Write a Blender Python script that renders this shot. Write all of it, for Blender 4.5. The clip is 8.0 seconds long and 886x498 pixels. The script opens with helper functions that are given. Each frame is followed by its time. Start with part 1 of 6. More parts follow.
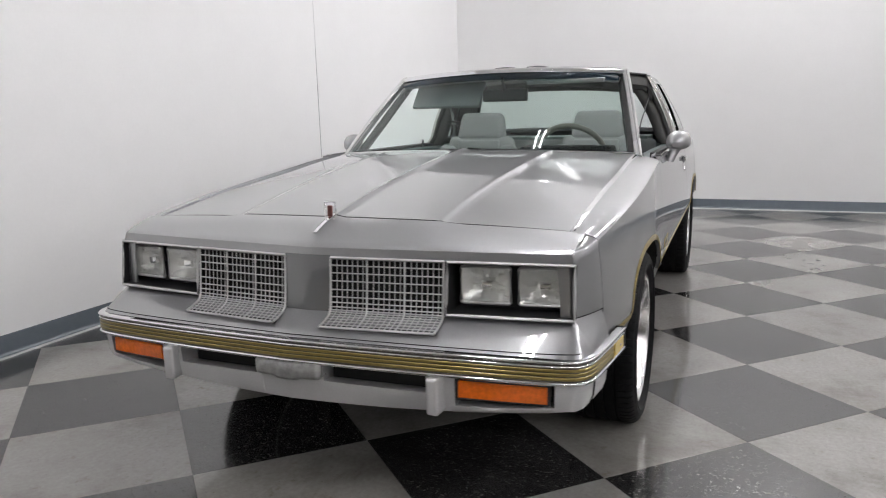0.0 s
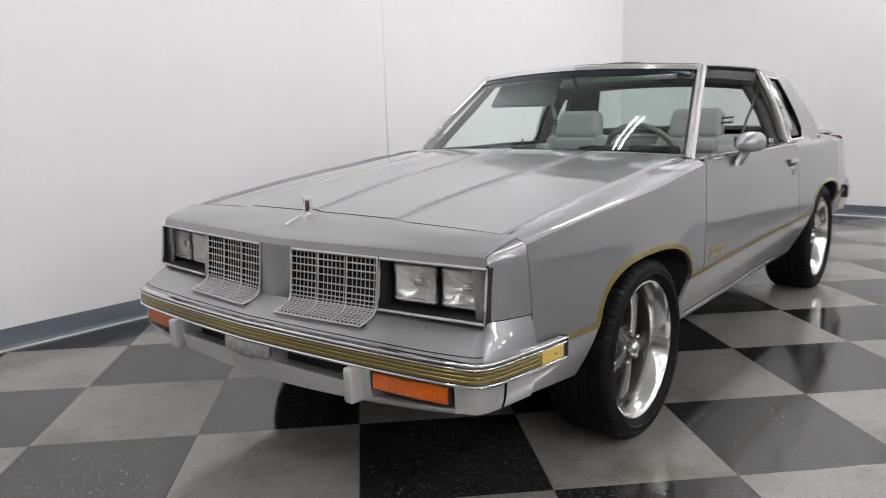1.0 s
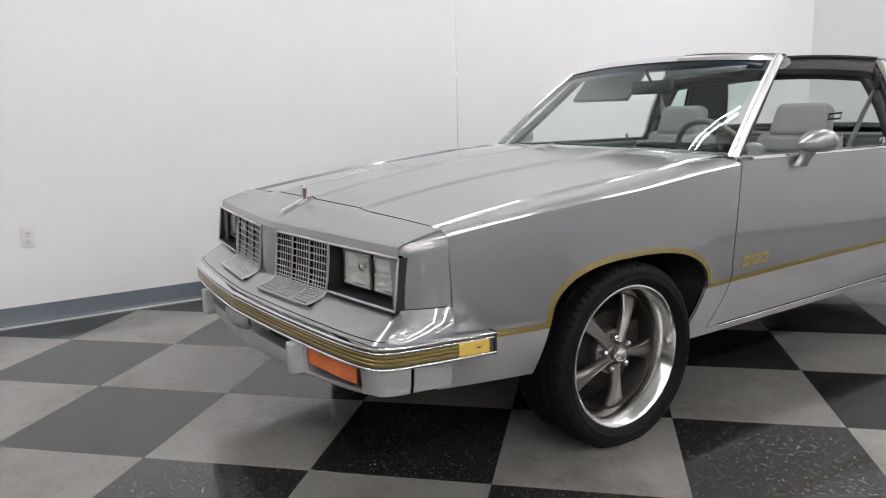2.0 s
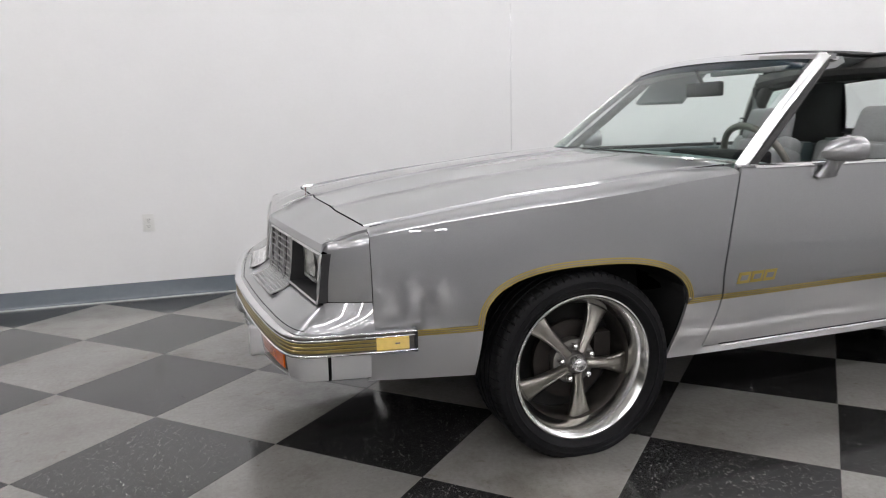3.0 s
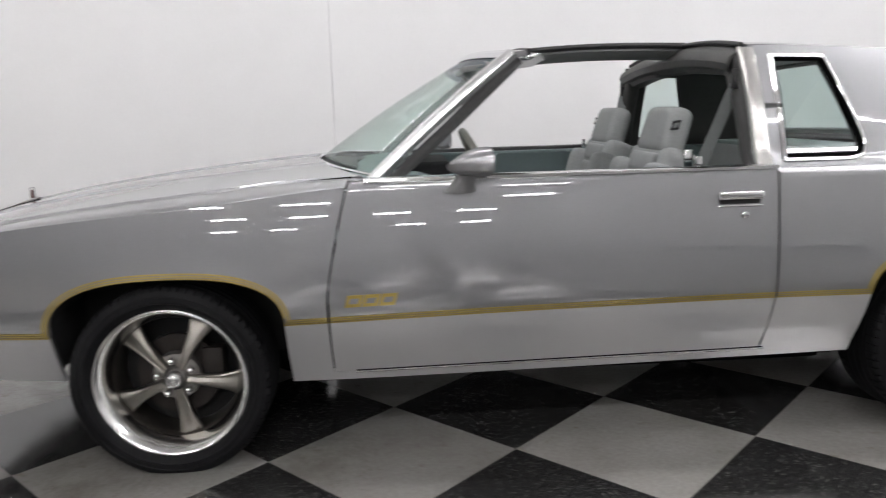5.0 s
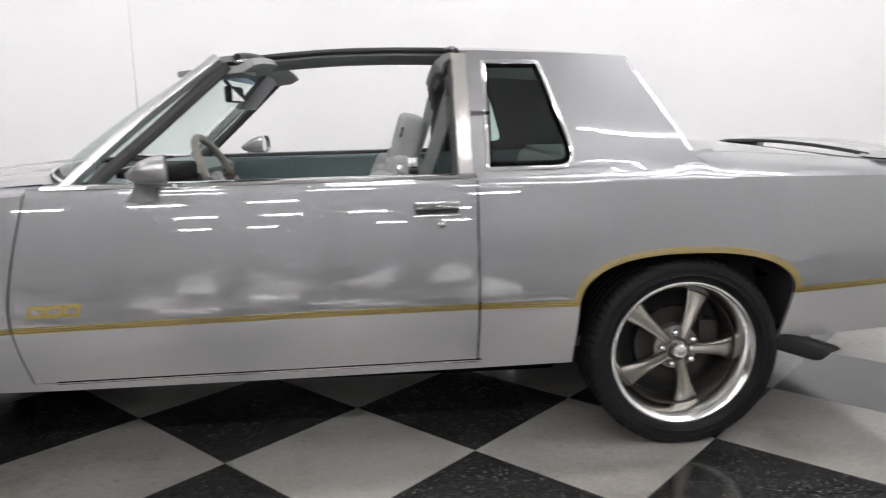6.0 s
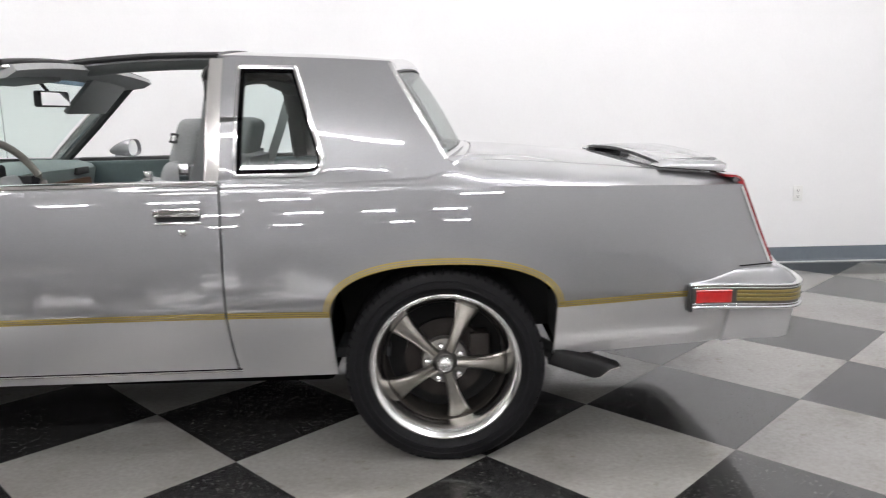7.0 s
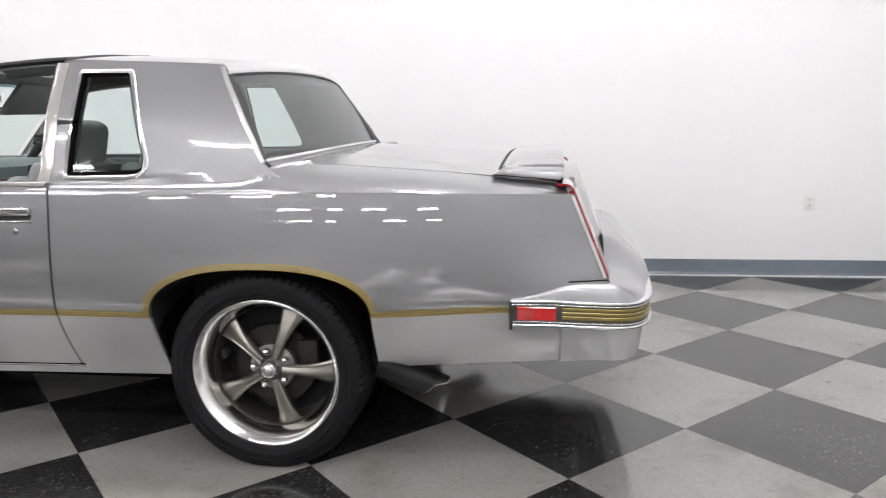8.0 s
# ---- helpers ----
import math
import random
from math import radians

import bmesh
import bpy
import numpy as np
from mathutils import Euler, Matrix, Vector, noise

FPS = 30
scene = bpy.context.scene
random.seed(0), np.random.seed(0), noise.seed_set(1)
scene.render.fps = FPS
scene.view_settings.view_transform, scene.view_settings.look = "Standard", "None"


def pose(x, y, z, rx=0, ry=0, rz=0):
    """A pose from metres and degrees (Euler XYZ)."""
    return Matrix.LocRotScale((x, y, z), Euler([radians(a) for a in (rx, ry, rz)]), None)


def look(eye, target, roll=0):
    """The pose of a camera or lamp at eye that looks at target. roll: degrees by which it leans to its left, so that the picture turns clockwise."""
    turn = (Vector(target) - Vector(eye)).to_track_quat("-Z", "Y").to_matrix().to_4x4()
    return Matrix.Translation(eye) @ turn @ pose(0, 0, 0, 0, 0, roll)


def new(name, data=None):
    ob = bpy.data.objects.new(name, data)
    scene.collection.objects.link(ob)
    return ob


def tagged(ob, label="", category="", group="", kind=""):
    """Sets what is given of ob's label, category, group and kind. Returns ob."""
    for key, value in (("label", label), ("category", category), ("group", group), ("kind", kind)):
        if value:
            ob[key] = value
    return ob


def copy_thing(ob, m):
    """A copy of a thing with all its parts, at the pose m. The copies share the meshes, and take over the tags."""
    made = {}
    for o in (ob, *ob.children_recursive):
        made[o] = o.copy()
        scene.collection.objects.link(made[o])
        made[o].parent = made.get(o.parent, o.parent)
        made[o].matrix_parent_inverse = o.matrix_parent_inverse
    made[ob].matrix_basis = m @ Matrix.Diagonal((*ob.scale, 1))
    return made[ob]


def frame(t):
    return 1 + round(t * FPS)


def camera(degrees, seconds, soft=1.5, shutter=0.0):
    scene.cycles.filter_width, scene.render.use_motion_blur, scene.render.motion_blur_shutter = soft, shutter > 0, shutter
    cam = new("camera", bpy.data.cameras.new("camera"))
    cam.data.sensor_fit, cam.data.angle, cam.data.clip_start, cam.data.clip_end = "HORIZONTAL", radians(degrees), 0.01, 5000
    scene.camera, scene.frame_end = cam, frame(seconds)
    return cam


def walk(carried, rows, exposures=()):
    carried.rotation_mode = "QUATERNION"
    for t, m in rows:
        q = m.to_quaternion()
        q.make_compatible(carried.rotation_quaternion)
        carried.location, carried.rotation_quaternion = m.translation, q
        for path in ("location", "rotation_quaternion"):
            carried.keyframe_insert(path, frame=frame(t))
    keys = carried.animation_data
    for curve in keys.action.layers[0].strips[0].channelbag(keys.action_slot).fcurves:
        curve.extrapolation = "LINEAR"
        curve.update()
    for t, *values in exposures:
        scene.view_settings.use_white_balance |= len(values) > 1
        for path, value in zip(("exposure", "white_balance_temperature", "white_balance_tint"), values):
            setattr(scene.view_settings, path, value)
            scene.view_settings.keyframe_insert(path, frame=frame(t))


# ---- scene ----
cam = camera(61.8, 8.0, soft=1.1, shutter=0.35)
PATH = [
    (0, (-2.87, -1.394, 1.175), (-1.047, -0.656, 0.812), -1.3),
    (0.5, (-2.712, -1.773, 1.174), (-0.988, -0.829, 0.808), -1.4),
    (1, (-2.506, -2.128, 1.176), (-0.978, -0.891, 0.814), -1.4),
    (1.2, (-2.411, -2.266, 1.181), (-0.962, -0.937, 0.815), -1.3),
    (2.3, (-1.735, -2.915, 1.153), (-0.767, -1.202, 0.796), -1.3),
    (2.5, (-1.599, -3.011, 1.155), (-0.702, -1.259, 0.801), -1.3),
    (3, (-1.237, -3.202, 1.16), (-0.632, -1.328, 0.808), -1.3),
    (3.5, (-0.828, -3.326, 1.16), (-0.522, -1.381, 0.809), -1.1),
    (4, (-0.345, -3.398, 1.165), (-0.188, -1.435, 0.813), -1.1),
    (4.5, (0.194, -3.441, 1.142), (0.299, -1.472, 0.806), -1.2),
    (5, (0.739, -3.441, 1.176), (0.841, -1.478, 0.808), -1.7),
    (5.2, (0.936, -3.433, 1.186), (1.056, -1.473, 0.808), -1.5),
    (6.3, (2.007, -3.437, 1.172), (2.116, -1.474, 0.804), -1.3),
    (6.5, (2.188, -3.428, 1.172), (2.275, -1.464, 0.803), -1.1),
    (7, (2.68, -3.409, 1.17), (2.689, -1.443, 0.805), -1.3),
    (7.5, (3.171, -3.362, 1.17), (3.036, -1.4, 0.805), -1.4),
    (8, (3.636, -3.268, 1.171), (3.338, -1.325, 0.805), -1.2),
]
walk(cam, [(t, look(eye, target, roll)) for t, eye, target, roll in PATH],
     exposures=[(0, 0.0), (5.2, 0.0), (5.75, 0.17), (6.3, 0.34), (8, 0.36)])

# ---- light and exposure ----
world = bpy.data.worlds.new("world")
scene.world = world
world.use_nodes = True
world.node_tree.nodes["Background"].inputs[0].default_value = (0.9, 0.95, 1.0, 1)
world.node_tree.nodes["Background"].inputs[1].default_value = 0.02
TUBE_STRENGTH = 60.0
scene.view_settings.exposure = 0.0


# ---- materials ----
def material(name):
    m = bpy.data.materials.new(name)
    m.use_nodes = True
    nt = m.node_tree
    return m, nt, nt.nodes["Principled BSDF"]


def node(nt, kind, **values):
    n = nt.nodes.new(kind)
    for key, v in values.items():
        n.inputs[key].default_value = v
    return n


def ramp(nt, fac, stops):
    r = nt.nodes.new("ShaderNodeValToRGB")
    while len(r.color_ramp.elements) < len(stops):
        r.color_ramp.elements.new(0.5)
    for e, (p, c) in zip(r.color_ramp.elements, stops):
        e.position, e.color = p, (*c, 1)
    nt.links.new(fac, r.inputs[0])
    return r.outputs[0]


def coords(nt):
    return nt.nodes.new("ShaderNodeTexCoord").outputs["Object"]


def noise_tex(nt, scale, detail=4, rough=0.55, vec=None):
    n = node(nt, "ShaderNodeTexNoise", Scale=scale, Detail=detail, Roughness=rough)
    nt.links.new(vec if vec else coords(nt), n.inputs["Vector"])
    return n.outputs["Fac"]


def bump(nt, bsdf, height, strength=0.2, distance=0.002):
    b = node(nt, "ShaderNodeBump", Strength=strength, Distance=distance)
    nt.links.new(height, b.inputs["Height"])
    nt.links.new(b.outputs[0], bsdf.inputs["Normal"])


def simple(name, color, rough=0.5, metal=0.0, coat=0.0, var=0.12, scale=30.0, bump_s=0.0, rvar=0.1, spec=0.5):
    """A base colour with fine and coarse variation, in gloss too."""
    m, nt, b = material(name)
    fine, coarse = noise_tex(nt, scale, 6), noise_tex(nt, scale * 0.07, 3)
    mixf = node(nt, "ShaderNodeMath")
    mixf.operation = "ADD"
    nt.links.new(fine, mixf.inputs[0]), nt.links.new(coarse, mixf.inputs[1])
    half = node(nt, "ShaderNodeMath")
    half.operation = "MULTIPLY"
    half.inputs[1].default_value = 0.5
    nt.links.new(mixf.outputs[0], half.inputs[0])
    lo, hi = [c * (1 - var) for c in color], [min(1, c * (1 + var)) for c in color]
    nt.links.new(ramp(nt, half.outputs[0], [(0.3, lo), (0.7, hi)]), b.inputs["Base Color"])
    mr = node(nt, "ShaderNodeMapRange")
    mr.inputs[1].default_value, mr.inputs[2].default_value = 0.3, 0.7
    mr.inputs[3].default_value, mr.inputs[4].default_value = max(0.02, rough * (1 - rvar)), min(1, rough * (1 + rvar))
    nt.links.new(coarse, mr.inputs[0])
    nt.links.new(mr.outputs[0], b.inputs["Roughness"])
    b.inputs["Metallic"].default_value = metal
    b.inputs["Coat Weight"].default_value = coat
    b.inputs["Coat Roughness"].default_value = 0.03
    b.inputs["Specular IOR Level"].default_value = spec
    if bump_s:
        bump(nt, b, fine, bump_s)
    return m


def paint(name, color, metal=0.78, rough=0.41):
    """Metallic car paint: flakes under a clear coat with faint orange peel."""
    m, nt, b = material(name)
    v = nt.nodes.new("ShaderNodeTexVoronoi")
    v.inputs["Scale"].default_value = 900
    nt.links.new(coords(nt), v.inputs["Vector"])
    lo, hi = [c * 0.93 for c in color], [min(1, c * 1.08) for c in color]
    nt.links.new(ramp(nt, v.outputs["Color"], [(0.1, lo), (0.9, hi)]), b.inputs["Base Color"])
    b.inputs["Metallic"].default_value, b.inputs["Roughness"].default_value = metal, rough
    b.inputs["Coat Weight"].default_value, b.inputs["Coat Roughness"].default_value = 1.0, 0.02
    b.inputs["Coat IOR"].default_value = 2.0
    peel = node(nt, "ShaderNodeBump", Strength=0.016, Distance=0.004)
    nt.links.new(noise_tex(nt, 5, 3, 0.6), peel.inputs["Height"])
    nt.links.new(peel.outputs[0], b.inputs["Coat Normal"])
    return m


def glass(name, tint, base=0.04, grazing=0.5):
    """Thin tinted pane: clear straight through, with a mirror gloss that grows at grazing angles."""
    m, nt, b = material(name)
    nt.nodes.remove(b)
    out = nt.nodes["Material Output"]
    clear, gloss, mix, fr = (nt.nodes.new("ShaderNode" + k) for k in ("BsdfTransparent", "BsdfGlossy", "MixShader", "LayerWeight"))
    clear.inputs[0].default_value = (*tint, 1)
    gloss.inputs["Roughness"].default_value = 0.01
    power, gain = node(nt, "ShaderNodeMath"), node(nt, "ShaderNodeMath")
    power.operation, gain.operation = "POWER", "MULTIPLY_ADD"
    power.inputs[1].default_value = 5.0
    gain.inputs[1].default_value, gain.inputs[2].default_value = grazing, base
    nt.links.new(fr.outputs["Facing"], power.inputs[0]), nt.links.new(power.outputs[0], gain.inputs[0])
    nt.links.new(gain.outputs[0], mix.inputs[0])
    nt.links.new(clear.outputs[0], mix.inputs[1]), nt.links.new(gloss.outputs[0], mix.inputs[2])
    nt.links.new(mix.outputs[0], out.inputs[0])
    return m


def lamp_glow(name, strength):
    m, nt, b = material(name)
    b.inputs["Base Color"].default_value = (0.9, 0.9, 0.9, 1)
    b.inputs["Emission Color"].default_value = (1.0, 0.98, 1.0, 1)
    b.inputs["Emission Strength"].default_value = strength
    return m


def tile_mat(name, dark):
    """Waxed vinyl tile: mottled, with chips of the other shade and scuffs in the gloss."""
    m, nt, b = material(name)
    geo = nt.nodes.new("ShaderNodeNewGeometry").outputs["Position"]
    rnd = nt.nodes.new("ShaderNodeObjectInfo").outputs["Random"]
    fine, mid = noise_tex(nt, 55, 8, 0.7, geo), noise_tex(nt, 4.0, 4, 0.6, geo)
    chips = nt.nodes.new("ShaderNodeTexVoronoi")
    chips.inputs["Scale"].default_value = 88
    stretch = nt.nodes.new("ShaderNodeMapping")
    stretch.inputs["Scale"].default_value = (1.0, 0.6, 1.0)
    stretch.inputs["Rotation"].default_value = (0, 0, 0.6)
    nt.links.new(geo, stretch.inputs[0])
    warp = node(nt, "ShaderNodeTexNoise", Scale=30.0, Detail=3)
    nt.links.new(geo, warp.inputs["Vector"])
    add = nt.nodes.new("ShaderNodeVectorMath")
    add.operation = "MULTIPLY_ADD"
    add.inputs[1].default_value = (0.05, 0.05, 0.05)
    nt.links.new(warp.outputs["Color"], add.inputs[0]), nt.links.new(stretch.outputs[0], add.inputs[2])
    nt.links.new(add.outputs[0], chips.inputs["Vector"])
    if dark:
        base = ramp(nt, fine, [(0.34, (0.013, 0.013, 0.014)), (0.50, (0.024, 0.024, 0.025)), (0.62, (0.038, 0.0375, 0.037)), (0.74, (0.062, 0.061, 0.060))])
        chip = (0.112, 0.110, 0.107)
        cut = [(0.0, (1, 1, 1)), (0.15, (0.9, 0.9, 0.9)), (0.27, (0, 0, 0))]
    else:
        base = ramp(nt, fine, [(0.3, (0.215, 0.209, 0.197)), (0.5, (0.248, 0.243, 0.233)), (0.7, (0.282, 0.278, 0.270))])
        chip = (0.16, 0.155, 0.15)
        cut = [(0.0, (1, 1, 1)), (0.10, (0.8, 0.8, 0.8)), (0.16, (0, 0, 0))]
    mask = ramp(nt, chips.outputs["Distance"], cut)
    patch = ramp(nt, noise_tex(nt, 5.0, 3, 0.6, geo), [(0.25, (0.35, 0.35, 0.35)), (0.5, (1, 1, 1))])
    both = nt.nodes.new("ShaderNodeMix")
    both.data_type, both.blend_type = "RGBA", "MULTIPLY"
    both.inputs["Factor"].default_value = 1
    nt.links.new(mask, both.inputs["A"]), nt.links.new(patch, both.inputs["B"])
    mixc = nt.nodes.new("ShaderNodeMix")
    mixc.data_type = "RGBA"
    nt.links.new(both.outputs["Result"], mixc.inputs["Factor"])
    nt.links.new(base, mixc.inputs["A"])
    mixc.inputs["B"].default_value = (*chip, 1)
    smudge = ramp(nt, noise_tex(nt, 1.7, 6, 0.62, geo), [(0.33, (0.62, 0.60, 0.55)), (0.47, (0.90, 0.885, 0.855)), (0.62, (1.0, 0.995, 0.98)), (0.75, (1.06, 1.06, 1.05))])
    worn = nt.nodes.new("ShaderNodeMix")
    worn.data_type, worn.blend_type = "RGBA", "MULTIPLY"
    worn.inputs["Factor"].default_value = 1
    nt.links.new(mixc.outputs["Result"], worn.inputs["A"]), nt.links.new(smudge, worn.inputs["B"])
    scuff = ramp(nt, noise_tex(nt, 11.0, 8, 0.68, geo), [(0.60, (1, 1, 1)), (0.68, (0.80, 0.77, 0.70)), (0.76, (0.52, 0.48, 0.40))])
    marks = nt.nodes.new("ShaderNodeMix")
    marks.data_type, marks.blend_type = "RGBA", "MULTIPLY"
    marks.inputs["Factor"].default_value = 1
    nt.links.new(worn.outputs["Result"], marks.inputs["A"]), nt.links.new(scuff, marks.inputs["B"])
    mixc = marks
    shade = nt.nodes.new("ShaderNodeHueSaturation")
    val = node(nt, "ShaderNodeMapRange")
    val.inputs[3].default_value, val.inputs[4].default_value = 0.88, 1.12
    nt.links.new(rnd, val.inputs[0])
    nt.links.new(val.outputs[0], shade.inputs["Value"])
    nt.links.new(mixc.outputs["Result"], shade.inputs["Color"])
    nt.links.new(shade.outputs[0], b.inputs["Base Color"])
    rr = node(nt, "ShaderNodeMapRange")
    rr.inputs[1].default_value, rr.inputs[2].default_value = 0.3, 0.7
    rr.inputs[3].default_value, rr.inputs[4].default_value = 0.06, 0.17
    nt.links.new(mid, rr.inputs[0])
    nt.links.new(rr.outputs[0], b.inputs["Roughness"])
    b.inputs["Specular IOR Level"].default_value = 0.75 if dark else 0.8
    bump(nt, b, noise_tex(nt, 9, 3, 0.5, geo), 0.05, 0.004)
    return m


M_WALL = simple("white_wall_paint", (0.80, 0.80, 0.80), 0.55, var=0.02, scale=60, bump_s=0.06)
M_HALL = simple("pale_hall_paint", (0.80, 0.80, 0.805), 0.6, var=0.12, scale=2.0)
# the hall's weak light to the west is put into this darker grey
M_HALLDIM = simple("dim_lit_hall_grey", (0.24, 0.24, 0.245), 0.6, var=0.15, scale=2.0)
M_CEIL = simple("ceiling_white", (0.84, 0.84, 0.84), 0.8, var=0.04, scale=20)
M_BASE = simple("baseboard_rubber", (0.115, 0.135, 0.155), 0.22, var=0.10, scale=25)
M_CONC = simple("sealed_concrete", (0.30, 0.28, 0.24), 0.35, var=0.22, scale=18)
M_GROUT = simple("tile_joint", (0.05, 0.05, 0.05), 0.8)
M_TILE_D, M_TILE_L = tile_mat("vinyl_tile_dark", True), tile_mat("vinyl_tile_light", False)
M_GREY = paint("grey_metallic_paint", (0.272, 0.273, 0.286))
M_SILVER = paint("silver_metallic_paint", (0.62, 0.62, 0.627), 0.5, 0.42)
# body grey darkened: the dark hall that the prow reflects, put into its colour
M_PROWDIM = paint("grey_paint_dark_reflection", (0.12, 0.122, 0.126), 0.4, 0.5)
M_CHROME = simple("chrome", (0.82, 0.82, 0.83), 0.07, 1.0, var=0.03)
M_BRIGHT = simple("bright_anodised", (0.80, 0.80, 0.80), 0.26, 0.95, var=0.05)
M_POLISH = simple("polished_alloy", (0.78, 0.78, 0.78), 0.16, 1.0, var=0.05)
M_SATIN = simple("satin_silver", (0.52, 0.52, 0.52), 0.36, 0.6, var=0.05)
M_REFLECT = simple("lamp_reflector_facets", (0.94, 0.94, 0.925), 0.20, 0.55, var=0.05)
M_LAMPGLASS = glass("lamp_glass", (0.98, 0.985, 0.98), 0.07)
M_GUN = simple("gunmetal_alloy", (0.27, 0.255, 0.232), 0.30, 0.95, var=0.18)
M_BARREL = simple("dark_barrel", (0.075, 0.068, 0.060), 0.4, 0.7, var=0.3, scale=25)
M_HUB = simple("machined_hub", (0.22, 0.21, 0.20), 0.38, 0.9, var=0.25)
M_TYRE = simple("tyre_rubber", (0.007, 0.007, 0.0078), 0.66, var=0.25, scale=60, bump_s=0.12, spec=0.15)
M_BLACK = simple("black_trim", (0.015, 0.015, 0.016), 0.5, var=0.2)
# glossless near-black for seams, rubber, underbody and the sheets that stand for shade
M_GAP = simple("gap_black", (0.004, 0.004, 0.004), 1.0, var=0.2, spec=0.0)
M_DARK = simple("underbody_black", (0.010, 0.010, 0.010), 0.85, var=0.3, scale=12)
M_GOLD = simple("gold_stripe", (0.43, 0.32, 0.085), 0.34, 0.7, coat=0.3, var=0.08)
M_GOLDDIM = simple("dull_gold_line", (0.25, 0.192, 0.060), 0.36, 0.6, coat=0.3, var=0.1)
M_STRIPD = simple("dark_rub_strip", (0.055, 0.052, 0.045), 0.4, var=0.15)
M_AMBER = simple("amber_lens", (0.70, 0.135, 0.006), 0.16, coat=1.0, var=0.35, scale=90, bump_s=0.3)
M_YELLOW = simple("yellow_lens", (0.78, 0.55, 0.12), 0.2, coat=1.0, var=0.1, scale=60, bump_s=0.2)
M_RED = simple("red_lens", (0.40, 0.010, 0.010), 0.14, coat=1.0, var=0.2, scale=60, bump_s=0.2)
M_TAILRED = simple("tail_lens_red", (0.22, 0.012, 0.014), 0.12, coat=1.0, var=0.2, scale=60, bump_s=0.2)
M_VELOUR = simple("grey_velour", (0.29, 0.30, 0.30), 0.95, var=0.12, scale=120, bump_s=0.25, spec=0.2)
M_VINYL = simple("grey_vinyl", (0.20, 0.21, 0.21), 0.55, var=0.1, scale=80, bump_s=0.15)
M_DASH = simple("grey_green_dash_vinyl", (0.19, 0.235, 0.23), 0.55, var=0.1, scale=80, bump_s=0.15)
M_DOORTRIM = simple("dark_green_trim_vinyl", (0.065, 0.092, 0.095), 0.5, var=0.1, scale=80, bump_s=0.15)
M_ROOFCLOTH = simple("grey_headliner_cloth", (0.34, 0.345, 0.345), 0.95, var=0.1, scale=80)
M_CREAM = simple("pale_satin_moulding", (0.60, 0.59, 0.57), 0.26, 0.75, var=0.08, scale=20)
M_HOOP = simple("hoop_vinyl", (0.051, 0.051, 0.049), 0.6, var=0.15, scale=60, bump_s=0.1)
M_LINER = simple("dark_headliner", (0.055, 0.055, 0.055), 0.9, var=0.2, scale=60)
M_CARPET = simple("dark_carpet", (0.035, 0.036, 0.038), 0.95, var=0.25, scale=150)
M_CLUSTER = simple("black_instrument_plastic", (0.010, 0.010, 0.011), 0.7, var=0.2, spec=0.15)
M_WHEELGREY = simple("steering_wheel_leather", (0.175, 0.165, 0.145), 0.5, var=0.1, scale=90)
M_WHITEPL = simple("white_plastic", (0.74, 0.74, 0.72), 0.35, var=0.03)
M_BEAD = simple("sealant", (0.42, 0.43, 0.43), 0.4, var=0.1)
M_SLOT = simple("socket_slot", (0.12, 0.12, 0.115), 0.6)
M_BRAKE = simple("brake_disc_steel", (0.024, 0.020, 0.018), 0.5, 0.6, var=0.2)
M_WS = glass("windshield_glass", (0.925, 0.975, 0.958), 0.03)
M_REARGLASS = glass("rear_glass", (0.93, 0.965, 0.955), 0.10)
M_SHADE = glass("windshield_shade_band", (0.42, 0.50, 0.56), 0.03)
M_SIDEGLASS = glass("side_glass", (0.76, 0.86, 0.835), 0.07, 0.9)
M_LIP = simple("polished_lip", (0.86, 0.86, 0.85), 0.17, 1.0, var=0.05)
M_TUBE = lamp_glow("glowing_diffuser", TUBE_STRENGTH)
M_FIXTURE = simple("white_enamel", (0.8, 0.8, 0.8), 0.35, var=0.03)


# ---- building helpers ----
def curve(pts):
    """Smooth curve through points without overshoot."""
    xs, ys = np.array([p[0] for p in pts], float), np.array([p[1] for p in pts], float)
    h, d = np.diff(xs), np.diff(ys) / np.diff(xs)
    m = np.zeros(len(xs))
    m[0], m[-1] = d[0], d[-1]
    for i in range(1, len(xs) - 1):
        if d[i - 1] * d[i] > 0:
            w1, w2 = 2 * h[i] + h[i - 1], h[i] + 2 * h[i - 1]
            m[i] = (w1 + w2) / (w1 / d[i - 1] + w2 / d[i])

    def at(x):
        x = min(max(x, xs[0]), xs[-1])
        i = min(max(int(np.searchsorted(xs, x)) - 1, 0), len(xs) - 2)
        t = (x - xs[i]) / h[i]
        return float((2 * t**3 - 3 * t**2 + 1) * ys[i] + (t**3 - 2 * t**2 + t) * h[i] * m[i]
                     + (3 * t**2 - 2 * t**3) * ys[i + 1] + (t**3 - t**2) * h[i] * m[i + 1])
    return at


def lerp(a, b, t):
    return a + (b - a) * t


def sstep(a, b, x):
    t = min(max((x - a) / (b - a), 0), 1)
    return t * t * (3 - 2 * t)


def finish(bm, name, mat, sharp=38):
    bmesh.ops.remove_doubles(bm, verts=bm.verts, dist=1e-5)
    bmesh.ops.recalc_face_normals(bm, faces=bm.faces)
    me = bpy.data.meshes.new(name)
    bm.to_mesh(me)
    bm.free()
    me.materials.append(mat)
    me.shade_smooth()
    me.set_sharp_from_angle(angle=radians(sharp))
    return me


def part(name, bm, mat, parent=None, label="", sharp=38):
    ob = new(name, finish(bm, name, mat, sharp) if isinstance(bm, bmesh.types.BMesh) else bm)
    ob.parent = parent
    return tagged(ob, label)


